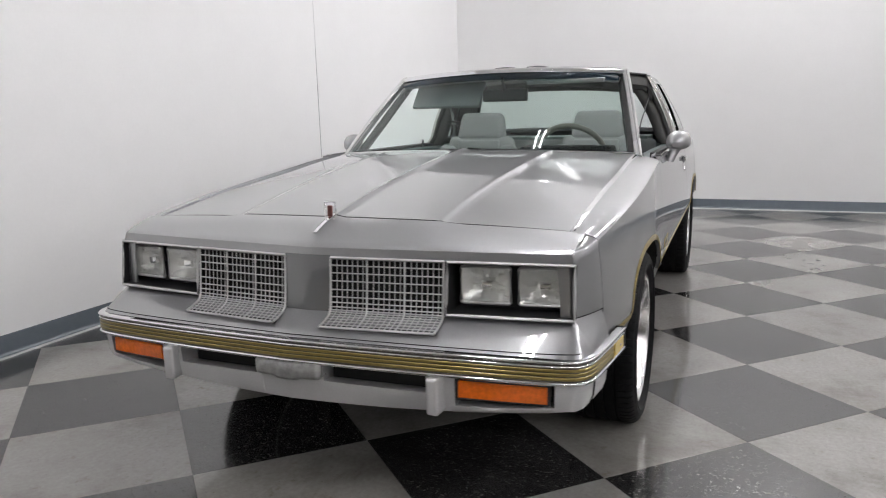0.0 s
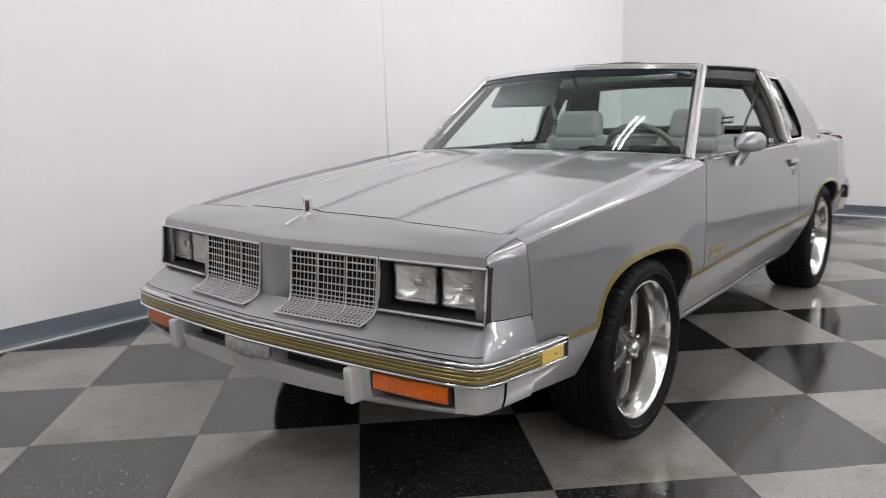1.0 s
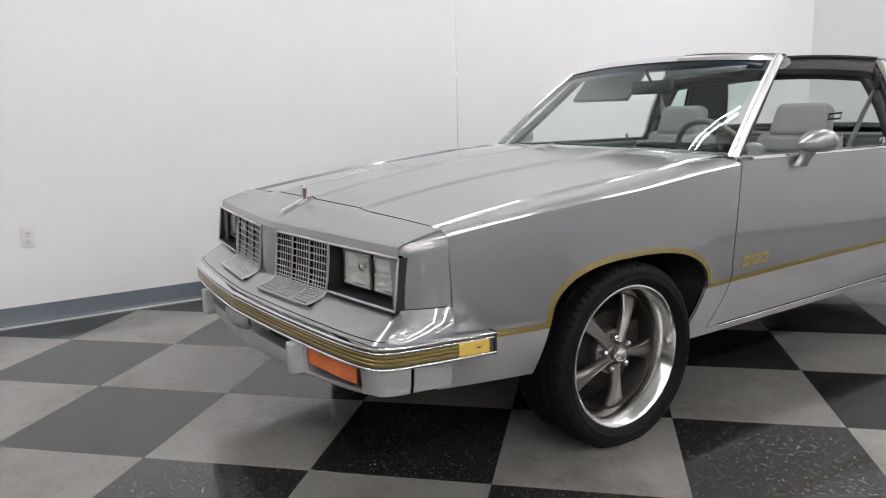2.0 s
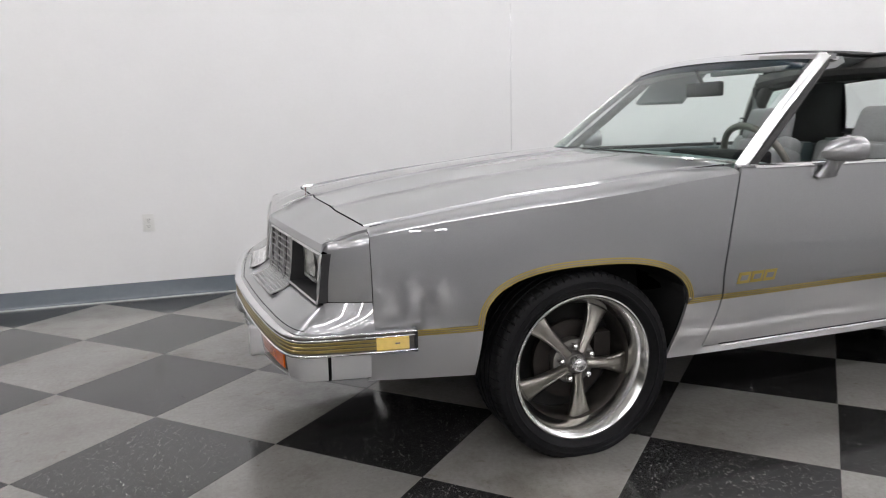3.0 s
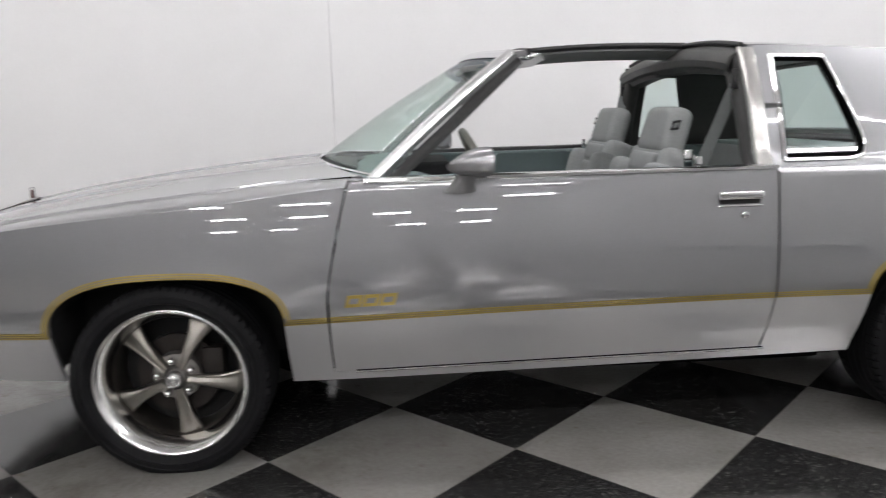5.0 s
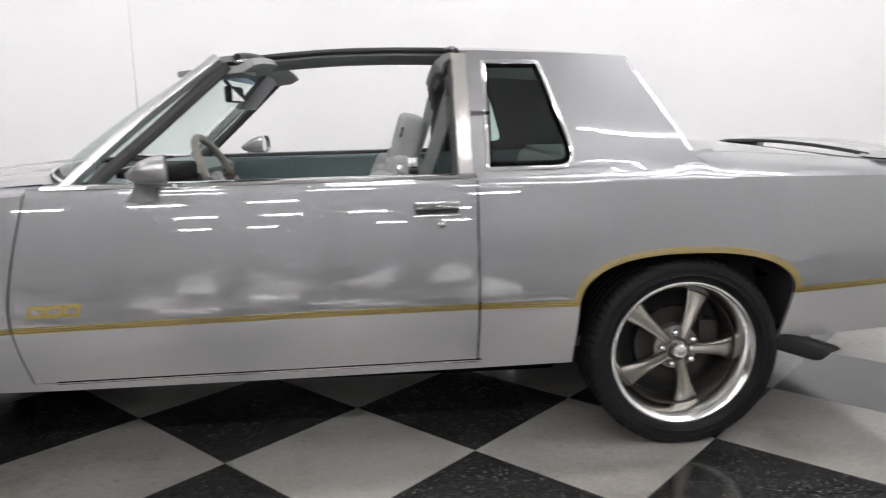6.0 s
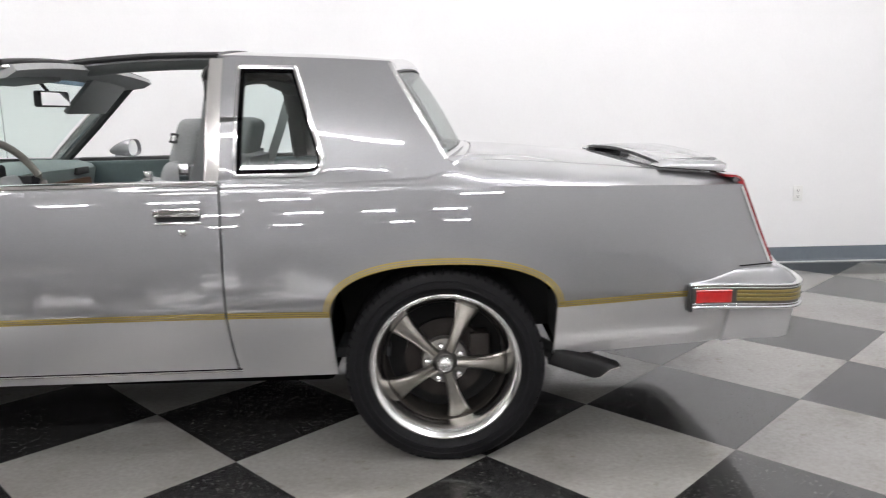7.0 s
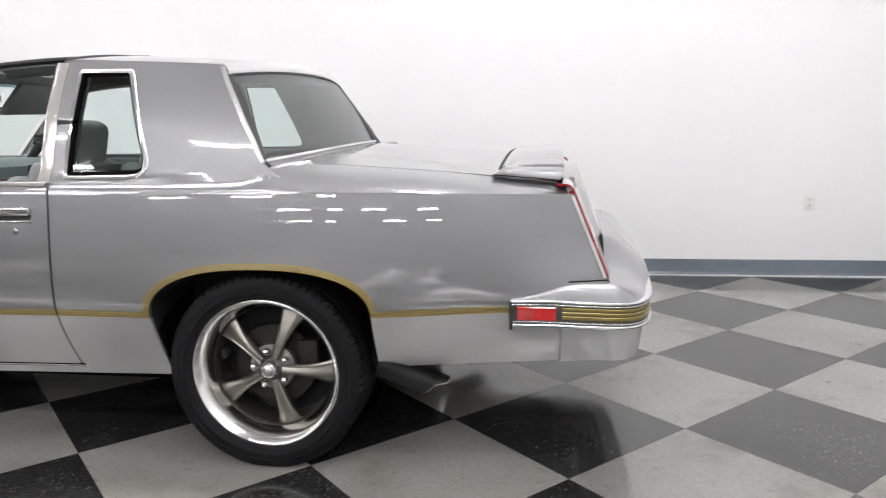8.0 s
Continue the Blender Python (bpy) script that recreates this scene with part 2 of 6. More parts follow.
def empty(name, x=0, y=0, z=0):
    ob = new(name)
    ob.location = (x, y, z)
    return ob


def quads(bm, rows, close_u=False, close_v=False):
    vs = [[bm.verts.new(p) for p in r] for r in rows]
    nu, nv = len(vs), len(vs[0])
    for i in range(nu if close_u else nu - 1):
        for j in range(nv if close_v else nv - 1):
            a, b, c, d = vs[i][j], vs[(i + 1) % nu][j], vs[(i + 1) % nu][(j + 1) % nv], vs[i][(j + 1) % nv]
            if len({a, b, c, d}) == 4:
                bm.faces.new((a, b, c, d))
    return vs


def slab(rows, t, ref, bm=None):
    """A closed shell: the sheet of points, and a copy t metres further in, towards ref."""
    bm = bm or bmesh.new()
    n, m = len(rows), len(rows[0])
    inner = []
    for i in range(n):
        line = []
        for j in range(m):
            du = rows[min(i + 1, n - 1)][j] - rows[max(i - 1, 0)][j]
            dv = rows[i][min(j + 1, m - 1)] - rows[i][max(j - 1, 0)]
            nn = du.cross(dv)
            if nn.length < 1e-12:
                nn = Vector(ref) - rows[i][j]
            nn.normalize()
            if nn.dot(Vector(ref) - rows[i][j]) < 0:
                nn = -nn
            line.append(rows[i][j] + nn * t)
        inner.append(line)
    a, b = quads(bm, rows), quads(bm, inner)
    ring = [(i, 0) for i in range(n)] + [(n - 1, j) for j in range(1, m)] + [(i, m - 1) for i in range(n - 2, -1, -1)] + [(0, j) for j in range(m - 2, 0, -1)]
    for k in range(len(ring)):
        (i, j), (u, v) = ring[k], ring[(k + 1) % len(ring)]
        bm.faces.new((a[i][j], a[u][v], b[u][v], b[i][j]))
    return bm


def box(bm, x0, x1, y0, y1, z0, z1, bevel=0.0, seg=2):
    vs = bmesh.ops.create_cube(bm, size=1)["verts"]
    for v in vs:
        v.co = Vector((lerp(x0, x1, v.co.x + 0.5), lerp(y0, y1, v.co.y + 0.5), lerp(z0, z1, v.co.z + 0.5)))
    if bevel:
        es = list({e for v in vs for e in v.link_edges})
        bmesh.ops.bevel(bm, geom=es, offset=bevel, segments=seg, affect="EDGES", profile=0.6)
    return bm


def rbox(x0, x1, y0, y1, z0, z1, bevel=0.01, seg=2):
    return box(bmesh.new(), x0, x1, y0, y1, z0, z1, bevel, seg)


def shaped(bm, m):
    bmesh.ops.transform(bm, matrix=m, verts=bm.verts)
    return bm


def lathe(bm, prof, seg=64, axis="y"):
    """Turn (radius, offset) points about the y axis; offset runs outward along -y."""
    rows = []
    for k in range(seg):
        a = 2 * math.pi * k / seg
        rows.append([Vector((r * math.cos(a), -o, r * math.sin(a))) for r, o in prof])
    quads(bm, rows, close_u=True)
    return bm


def tube(bm, pts, r, seg=8, closed=False):
    """A round bar along points; r may be a list."""
    pts = [Vector(p) for p in pts]
    n, rows = len(pts), []
    up = Vector((0, 0, 1))
    for i, p in enumerate(pts):
        a, b = pts[(i - 1) % n if closed else max(i - 1, 0)], pts[(i + 1) % n if closed else min(i + 1, n - 1)]
        d = (b - a).normalized()
        s = d.cross(up)
        s = s.normalized() if s.length > 1e-4 else Vector((1, 0, 0))
        u = s.cross(d)
        rr = r[i] if isinstance(r, (list, tuple)) else r
        rows.append([p + (s * math.cos(2 * math.pi * k / seg) + u * math.sin(2 * math.pi * k / seg)) * rr for k in range(seg)])
    vs = quads(bm, rows, close_u=closed, close_v=True)
    if not closed:
        bm.faces.new(vs[0]), bm.faces.new(vs[-1])
    return bm


def sweep(bm, path, profile, cap=True):
    """path: points with an outward plan normal; profile: closed loop of (outset, height)."""
    rows = []
    for p, nrm in path:
        rows.append([Vector((p.x + nrm.x * o, p.y + nrm.y * o, p.z + h)) for o, h in profile])
    vs = quads(bm, rows, close_v=True)
    if cap:
        bm.faces.new(vs[0]), bm.faces.new(vs[-1])
    return bm


def rounded_poly(corners, n=6):
    out = []
    for i, (p, r) in enumerate(corners):
        a, b = Vector(corners[i - 1][0]), Vector(corners[(i + 1) % len(corners)][0])
        p = Vector(p)
        p0, p1 = p + (a - p).normalized() * r, p + (b - p).normalized() * r
        out += [tuple((1 - t) ** 2 * p0[k] + 2 * t * (1 - t) * p[k] + t * t * p1[k] for k in range(2)) for t in (j / n for j in range(n + 1))]
    return out


def clip(poly, axis, value, keep_less):
    out = []
    for i, a in enumerate(poly):
        b = poly[(i + 1) % len(poly)]
        ia, ib = ((p[axis] <= value) == keep_less for p in (a, b))
        if ia:
            out.append(a)
        if ia != ib:
            t = (value - a[axis]) / (b[axis] - a[axis])
            out.append(tuple(lerp(a[k], b[k], t) for k in range(2)))
    return out


# ---- the room ----
WALL_Y, WALL_X, ROOM_X0, ROOM_Y0, ROOM_H = 2.045, 6.27, -24.0, -50.0, 4.3
EDGE_X = -2.785          # where the vinyl tile meets the bare floor
TILE = 0.6096
D = TILE / math.sqrt(2)
TX, TY = 0.238, -1.03    # one tile corner


def structure(name, bm, mat, label, category):
    ob = part(name, bm, mat)
    return tagged(ob, label, category, kind="structure")


structure("wall_north", rbox(ROOM_X0 - 0.2, WALL_X + 0.2, WALL_Y, WALL_Y + 0.2, -0.1, ROOM_H, 0), M_WALL,
          "smooth white painted showroom wall above a grey baseboard", "wall")
structure("wall_east", rbox(WALL_X, WALL_X + 0.2, ROOM_Y0, WALL_Y, -0.1, ROOM_H, 0), M_WALL,
          "smooth white painted end wall above a grey baseboard", "wall")
# unseen far wall, kept pale to brighten what the car's side reflects
structure("wall_south", rbox(ROOM_X0 - 0.2, WALL_X + 0.2, ROOM_Y0 - 0.2, ROOM_Y0, -0.1, ROOM_H, 0), M_HALL,
          "plain grey wall closing the showroom", "wall")
# unseen wall, darkened so the car's front reflects a dim hall
structure("wall_west", rbox(ROOM_X0 - 0.2, ROOM_X0, ROOM_Y0, WALL_Y, -0.1, ROOM_H, 0), M_HALLDIM,
          "unseen wall closing the showroom, dark grey for the dim light there", "wall")
structure("ceiling", rbox(ROOM_X0 - 0.2, WALL_X + 0.2, ROOM_Y0 - 0.2, WALL_Y + 0.2, ROOM_H, ROOM_H + 0.15, 0), M_CEIL,
          "plain white ceiling carrying rows of fluorescent lights", "ceiling")
floor = structure("floor", rbox(ROOM_X0 - 0.2, WALL_X + 0.2, ROOM_Y0 - 0.2, WALL_Y + 0.2, -0.2, -0.005, 0), M_GROUT,
                  "checkered floor of dark and light grey vinyl tiles, waxed", "floor")
structure("floor_bare", rbox(ROOM_X0, EDGE_X - 0.02, ROOM_Y0, WALL_Y, -0.005, -0.0005, 0), M_CONC,
          "bare tan concrete floor beside the checkered tiles", "floor")


def baseboard_bm(p, q, out):
    """Cove base along p-q: flat band with a rounded toe."""
    prof = [(0.0, 0.112), (0.004, 0.112), (0.005, 0.108), (0.005, 0.024), (0.009, 0.013), (0.016, 0.007), (0.025, 0.004), (0.029, 0.0), (0.0, 0.0)]
    bm = bmesh.new()
    return sweep(bm, [(Vector(p), Vector(out)), (Vector(q), Vector(out))], prof)


structure("baseboard", baseboard_bm((ROOM_X0, WALL_Y, 0), (WALL_X - 0.026, WALL_Y, 0), (0, -1, 0)), M_BASE,
          "blue-grey rubber cove baseboard along the white wall", "baseboard")
structure("baseboard", baseboard_bm((WALL_X, WALL_Y - 0.026, 0), (WALL_X, ROOM_Y0, 0), (-1, 0, 0)), M_BASE,
          "blue-grey rubber cove baseboard along the end wall", "baseboard")
BEAD = [(0.026, 0.0), (0.026, 0.006), (0.030, 0.0085), (0.036, 0.006), (0.039, 0.0)]
structure("trim", sweep(bmesh.new(), [(Vector((ROOM_X0, WALL_Y, 0)), Vector((0, -1, 0))), (Vector((WALL_X - 0.041, WALL_Y, 0)), Vector((0, -1, 0)))], BEAD), M_BEAD,
          "thin pale sealant bead along the baseboard", "floor trim")
structure("trim", sweep(bmesh.new(), [(Vector((WALL_X, WALL_Y - 0.041, 0)), Vector((-1, 0, 0))), (Vector((WALL_X, ROOM_Y0, 0)), Vector((-1, 0, 0)))], BEAD), M_BEAD,
          "thin pale sealant bead along the baseboard", "floor trim")
structure("trim", rbox(EDGE_X - 0.02, EDGE_X + 0.012, ROOM_Y0, WALL_Y - 0.041, -0.005, 0.003, 0.002), M_BLACK,
          "thin black transition strip edging the tiles", "floor trim")


# wraparound fluorescent fixtures in rows under the ceiling
def ceiling_light():
    e = empty("ceiling_light", 0, 0, ROOM_H)
    bm = bmesh.new()
    prof = [(-0.14, -0.012), (-0.04, -0.050), (0.04, -0.050), (0.14, -0.012), (0.14, 0.0), (-0.14, 0.0)]
    vs = quads(bm, [[Vector((x, y, z)) for y, z in prof] for x in (-1.22, 1.22)], close_v=True)
    bm.faces.new(vs[0]), bm.faces.new(vs[-1])
    part("housing", bm, M_FIXTURE, e, "white enamelled housing")
    for y in (-0.06, 0.06):
        part("tube", tube(bmesh.new(), [(-1.19, y, -0.062), (1.19, y, -0.062)], 0.019, 10), M_TUBE, e, "glowing fluorescent tube")
    for x in (-1.205, 1.205):
        part("end_cap", rbox(x - 0.014, x + 0.014, -0.145, 0.145, -0.088, -0.004, 0.006), M_FIXTURE, e)
    return tagged(e, "long white fluorescent strip light under the ceiling", "ceiling light", "rows of ceiling lights")


first = None
for n, row_y in enumerate((-0.4, -5.0, -8.4, -12.0, -16.5, -23.0, -31.0, -41.0)):
    for k in range(7):
        if k < 2 or n == 0 and k < 4 or n > 2 and (2 * k + n) % 5 == 0:
            continue
        x = -18.0 + 3.66 * k + (0.9 if n % 2 else 0)
        if first is None:
            first = ceiling_light()
            first.location = (x, row_y, ROOM_H)
        else:
            # the farther rows hold shorter fixtures
            copy_thing(first, pose(x, row_y, ROOM_H) @ Matrix.Diagonal((1.0 if n < 2 else 0.70, 1, 1, 1)))
# unseen extra fixture off the rows, added to brighten the tail and streak the sail
copy_thing(first, pose(4.95, -2.1, ROOM_H))


def wall_outlet(x, z):
    e = empty("wall_outlet", x, WALL_Y, z)
    part("cover_plate", rbox(-0.036, 0.036, -0.007, 0, -0.058, 0.058, 0.003), M_WHITEPL, e)
    for dz in (-0.021, 0.021):
        s = part("socket", rbox(-0.017, 0.017, -0.010, -0.006, dz - 0.014, dz + 0.014, 0.004), M_WHITEPL, e)
        for dx in (-0.007, 0.007):
            part("slot", rbox(dx - 0.0015, dx + 0.0015, -0.0108, -0.0095, dz - 0.003, dz + 0.007, 0), M_SLOT, s)
        part("slot", rbox(-0.003, 0.003, -0.0108, -0.0095, dz - 0.011, dz - 0.006, 0), M_SLOT, s)
    part("screw", rbox(-0.003, 0.003, -0.0085, -0.0065, -0.003, 0.003, 0.001), M_CHROME, e)
    tagged(e, "white duplex power outlet on the white wall", "power outlet", "wall outlets")


wall_outlet(-1.595, 0.51)
wall_outlet(5.345, 0.515)


# ---- the car: local x runs from the front axle to the rear, w is the distance from its middle plane ----
car = empty("car", -0.05, -0.19, 0)
tagged(car, "grey metallic two-door coupe with gold pinstripes and open roof panels", "car")
CORE = (1.4, 0, 0.55)

z_gold = curve([(-1.1, 0.490), (-0.6, 0.487), (-0.4, 0.485), (0.4, 0.498), (1.4, 0.516), (2.0, 0.521), (2.35, 0.519), (3.13, 0.532), (3.6, 0.549), (4.1, 0.555)])
w_prof = curve([(-0.27, 0.75500), (-0.208, 0.78700), (-0.106, 0.84400), (-0.05, 0.87000), (0, 0.88850), (0.03, 0.89560), (0.05, 0.89720), (0.08, 0.89702), (0.11, 0.89642), (0.14, 0.89534), (0.18, 0.89318), (0.22, 0.89016), (0.26, 0.88630), (0.3, 0.88184), (0.34, 0.87706), (0.38, 0.87202), (0.42, 0.86650), (0.44, 0.86344), (0.46, 0.86008)])
w_plan = curve([(-0.90, -0.118), (-0.85, -0.096), (-0.80, -0.072), (-0.72, -0.046), (-0.60, -0.027), (-0.42, -0.011), (-0.15, 0), (0.3, 0.002), (1.2, 0.0), (2.4, 0), (2.95, -0.006), (3.25, -0.026), (3.5, -0.055), (3.64, -0.079), (3.69, -0.092), (3.86, -0.142), (4.0, -0.185)])
z_crease = curve([(-0.90, 0.780), (-0.82, 0.789), (-0.61, 0.823), (-0.26, 0.862), (0.1, 0.890), (0.37, 0.920), (0.595, 0.946), (1.0, 0.944), (2.02, 0.939), (2.75, 0.934), (3.2, 0.926), (3.9, 0.910)])
z_sill = curve([(-1.0, 0.335), (-0.72, 0.328), (-0.40, 0.312), (0.41, 0.266), (0.6, 0.263), (2.05, 0.277), (2.36, 0.283), (3.13, 0.336), (3.43, 0.350), (3.7, 0.360), (4.0, 0.37)])

ARCH = {"front": (0.008, 0.378, 0.668, 2.6), "rear": (2.740, 0.372, 0.687, 2.4)}


def arch_pts(which, grow=0.0, n=41):
    """The wheel opening from its front foot over the top to its rear foot, as (x, z)."""
    xc, a, zt, p = ARCH[which]
    a, zt = a + grow, zt + grow
    out = []
    for k in range(n):
        th = math.pi * (1 - k / (n - 1))
        c, s = math.cos(th), max(math.sin(th), 0.0)
        x = xc + a * math.copysign(abs(c) ** (2 / p), c)
        out.append((x, z_gold(x) + (zt - z_gold(x)) * s ** (2 / p)))
    return out


def side_w(x, z):
    """Half-width of the body side, with a soft flare round the wheel openings."""
    w = w_prof(z - 0.492 - 0.0145 * x) + w_plan(x) + 0.020 * sstep(3.40, 3.75, x) * (1 - sstep(0.58, 0.78, z))
    for xc, a, zt, p in ARCH.values():
        u, v = abs(x - xc) / a, max(z - z_gold(x), 0) / (zt - z_gold(xc))
        r = (u**p + v**p) ** (1 / p)
        w += 0.003 * math.exp(-((r - 0.97) / 0.22) ** 2)
    return w


def columns(x0, x1, arch=None, step=0.05):
    xs = list(np.linspace(x0, x1, max(3, int((x1 - x0) / step) + 1)))
    if arch:
        a = arch_pts(arch)
        xs = [x for x in xs if x < a[0][0] - 0.01 or x > a[-1][0] + 0.01] + [p[0] for p in a]
    return sorted(xs)


def side_rows(xs, z0, z1, nz, warp=None, top=None):
    """Points over the body side from z0(x) to z1(x); top(x): further points (w, z) that roll inward."""
    rows = []
    for x in xs:
        line = []
        for k in range(nz + 1):
            z = lerp(z0(x), z1(x), k / nz)
            xx = warp(x, z) if warp else x
            line.append((xx, side_w(xx, z), z))
        if top:
            line += [(warp(x, z) if warp else x, w, z) for w, z in top(x)]
        rows.append(line)
    return rows


def on_side(rows, s):
    return [[Vector((x, s * w, z)) for x, w, z in r] for r in rows]


def bezier(a, b, c, n):
    return [tuple((1 - t) ** 2 * a[k] + 2 * t * (1 - t) * b[k] + t * t * c[k] for k in range(2)) for t in (i / n for i in range(1, n + 1))]


hood_w = curve([(-0.76, 0.757), (0.1, 0.762), (0.72, 0.752)])
hood_side_z = curve([(-0.80, 0.812), (-0.70, 0.826), (-0.26, 0.886), (0.1, 0.922), (0.4, 0.952), (0.72, 0.972)])


def fender_top(x):
    z, w = z_crease(x), side_w(x, z_crease(x))
    ws, zs = hood_w(x) + 0.004, hood_side_z(x)
    return bezier((w, z), (w - 0.02, z + 0.018), (ws, zs), 6) + [(ws - 0.004, zs - 0.03)]


def gap_front(z):
    return 0.530 + 0.085 * min(max((z - 0.58) / 0.39, 0), 1) ** 1.25


def front_bottom(arch):
    a = arch_pts(arch)
    return lambda x: np.interp(x, [p[0] for p in a], [p[1] for p in a]) if a[0][0] < x < a[-1][0] else z_gold(x)


def stripe_bm(path, s, d0, d1, lift=0.0018):
    """A ribbon on the body side between two offsets to the left of the path."""
    rows = []
    n = len(path)
    for i, (x, z) in enumerate(path):
        a, b = path[max(i - 1, 0)], path[min(i + 1, n - 1)]
        dx, dz = b[0] - a[0], b[1] - a[1]
        l = max(math.hypot(dx, dz), 1e-9)
        nx, nz = -dz / l, dx / l
        line = []
        for d in (d0, d1):
            px, pz = x + nx * d, z + nz * d
            line.append(Vector((px, s * (side_w(px, pz) + lift), pz)))
        rows.append(line)
    return slab(rows, 0.0012, (1.4, 0, 0.5))


def stripes(paths, s, parent):
    for d0, d1 in ((0.0005, 0.0055), (0.0085, 0.0130), (0.0160, 0.0210)):
        bm = bmesh.new()
        for path in paths:
            t = stripe_bm(path, s, d0, d1)
            me = bpy.data.meshes.new("t")
            t.to_mesh(me)
            t.free()
            bm.from_mesh(me)
            bpy.data.meshes.remove(me)
        part("pinstripe", bm, M_GOLD, parent, "thin gold pinstripe")


def gold_line(x0, x1, n=24):
    return [(x, z_gold(x)) for x in np.linspace(x0, x1, n)]


for s in (-1, 1):
    # front fender
    warp_f = lambda x, z: x + (gap_front(z) - 0.0032 - 0.53) * sstep(0.39, 0.53, x)
    xs = columns(-0.717, 0.53, "front")
    rows = side_rows(xs, front_bottom("front"), z_crease, 26, warp_f, fender_top)
    fender = part("fender", slab(on_side(rows, s), 0.012, CORE), M_GREY, car)
    ax0, ax1 = arch_pts("front")[0][0], arch_pts("front")[-1][0]
    for x0, x1 in ((-0.726, ax0), (ax1, 0.527)):
        rows = side_rows(list(np.linspace(x0, x1, 9)), z_sill, z_gold, 6)
        part("lower_panel", slab(on_side(rows, s), 0.012, CORE), M_SILVER, fender, "silver lower panel")
    stripes([gold_line(-0.594, ax0) + arch_pts("front", 0, 61)[1:-1] + gold_line(ax1, 0.527, 10)], s, fender)

    # door
    warp_d = lambda x, z: x + (gap_front(z) + 0.0032 - 0.53) * (1 - sstep(0.53, 0.70, x))
    belt = lambda x: bezier((side_w(x, z_crease(x)), z_crease(x)), (side_w(x, z_crease(x)) - 0.004, 0.958), (0.862, 0.962), 4) + [(0.838, 0.963), (0.838, 0.90)]
    xs = list(np.linspace(0.53, 2.029, 32))
    door = part("door", slab(on_side(side_rows(xs, z_gold, z_crease, 28, warp_d, belt), s), 0.012, CORE), M_GREY, car)
    zdoor = lambda x: 0.300 + 0.0105 * (x - 0.53)
    part("lower_panel", slab(on_side(side_rows(xs, zdoor, z_gold, 7, warp_d), s), 0.012, CORE), M_SILVER, door, "silver lower panel")
    stripes([gold_line(0.533, 2.029)], s, door)
    # belt moulding
    rows = [[Vector((x, s * w, z)) for w, z in ((0.874, 0.957), (0.872, 0.966), (0.862, 0.970), (0.838, 0.970))] for x in np.linspace(0.80, 2.029, 20)]
    part("belt_moulding", slab(rows, 0.004, CORE), M_CHROME, door, "bright chrome belt moulding")
    part("inner_belt", rbox(0.80, 2.03, min(s * 0.80, s * 0.835), max(s * 0.80, s * 0.835), 0.90, 0.968, 0.006), M_BLACK, door)
    # door handle: chrome flap over a dark pocket
    hy = side_w(1.9, 0.86)
    part("handle_pocket", rbox(1.827, 1.972, min(s * (hy - 0.01), s * (hy + 0.002)), max(s * (hy - 0.01), s * (hy + 0.002)), 0.838, 0.884, 0.006), M_BLACK, door)
    h = part("door_handle", rbox(1.824, 1.974, min(s * (hy + 0.001), s * (hy + 0.018)), max(s * (hy + 0.001), s * (hy + 0.018)), 0.860, 0.887, 0.006, 3), M_CHROME, door, "chrome pull handle")
    part("handle_trim", rbox(1.824, 1.974, min(s * (hy), s * (hy + 0.006)), max(s * (hy), s * (hy + 0.006)), 0.834, 0.841, 0.002), M_CHROME, door)
    bm = bmesh.new()
    lathe(bm, [(0.0001, 0.006), (0.006, 0.006), (0.011, 0.004), (0.013, 0.0), (0.013, -0.004)], 24)
    if s > 0:
        shaped(bm, Matrix.Rotation(math.pi, 4, "Z"))
    shaped(bm, Matrix.Translation((1.914, s * (side_w(1.914, 0.808) + 0.001), 0.808)))
    part("door_lock", bm, M_CHROME, door)
    # badge: three slanted gold blocks with dark hearts
    for k in range(3):
        for grow, mat, lift in ((0.0, M_GOLD, 0.002), (-0.011, M_GREY, 0.003)):
            x0 = 0.588 + 0.056 * k
            pts = [(x0 - 0.004, 0.553 + 0.001 * k), (x0 + 0.048, 0.554 + 0.001 * k), (x0 + 0.060, 0.594 + 0.001 * k), (x0 + 0.008, 0.593 + 0.001 * k)]
            cx, cz = sum(p[0] for p in pts) / 4, sum(p[1] for p in pts) / 4
            pts = [(cx + (px - cx) * (1 + grow / 0.026), cz + (pz - cz) * (1 + grow / 0.020)) for px, pz in pts]
            g = [[Vector((px, s * (side_w(px, pz) + lift), pz)) for px, pz in (pts[0], pts[3])], [Vector((px, s * (side_w(px, pz) + lift), pz)) for px, pz in (pts[1], pts[2])]]
            part("badge_block", slab(g, 0.0015, CORE), mat, door, "gold outlined badge block" if mat is M_GOLD else "grey heart of the badge")

    # rear quarter
    tail = lambda z: 3.86 - 0.40 * max(z - 0.63, 0)
    warp_q = lambda x, z: x + (tail(z) - 3.86) * sstep(3.3, 3.86, x)
    top_w = curve([(2.0, 0.846), (2.50, 0.842), (2.70, 0.838), (2.77, 0.800), (2.83, 0.735), (2.88, 0.696), (3.3, 0.680), (3.9, 0.665)])
    top_z = curve([(2.0, 0.958), (2.50, 0.958), (2.70, 0.962), (2.77, 0.994), (2.83, 1.008), (2.88, 1.007), (3.166, 0.989), (3.483, 0.963), (3.74, 0.941), (3.9, 0.926)])
    q_top = lambda x: bezier((side_w(x, z_crease(x)), z_crease(x)), (lerp(side_w(x, z_crease(x)), top_w(x), 0.22), lerp(z_crease(x), top_z(x), 0.58)), (top_w(x), top_z(x)), 7) + [(top_w(x) - 0.004, top_z(x) - 0.03)]
    xs = columns(2.036, 3.86, "rear")
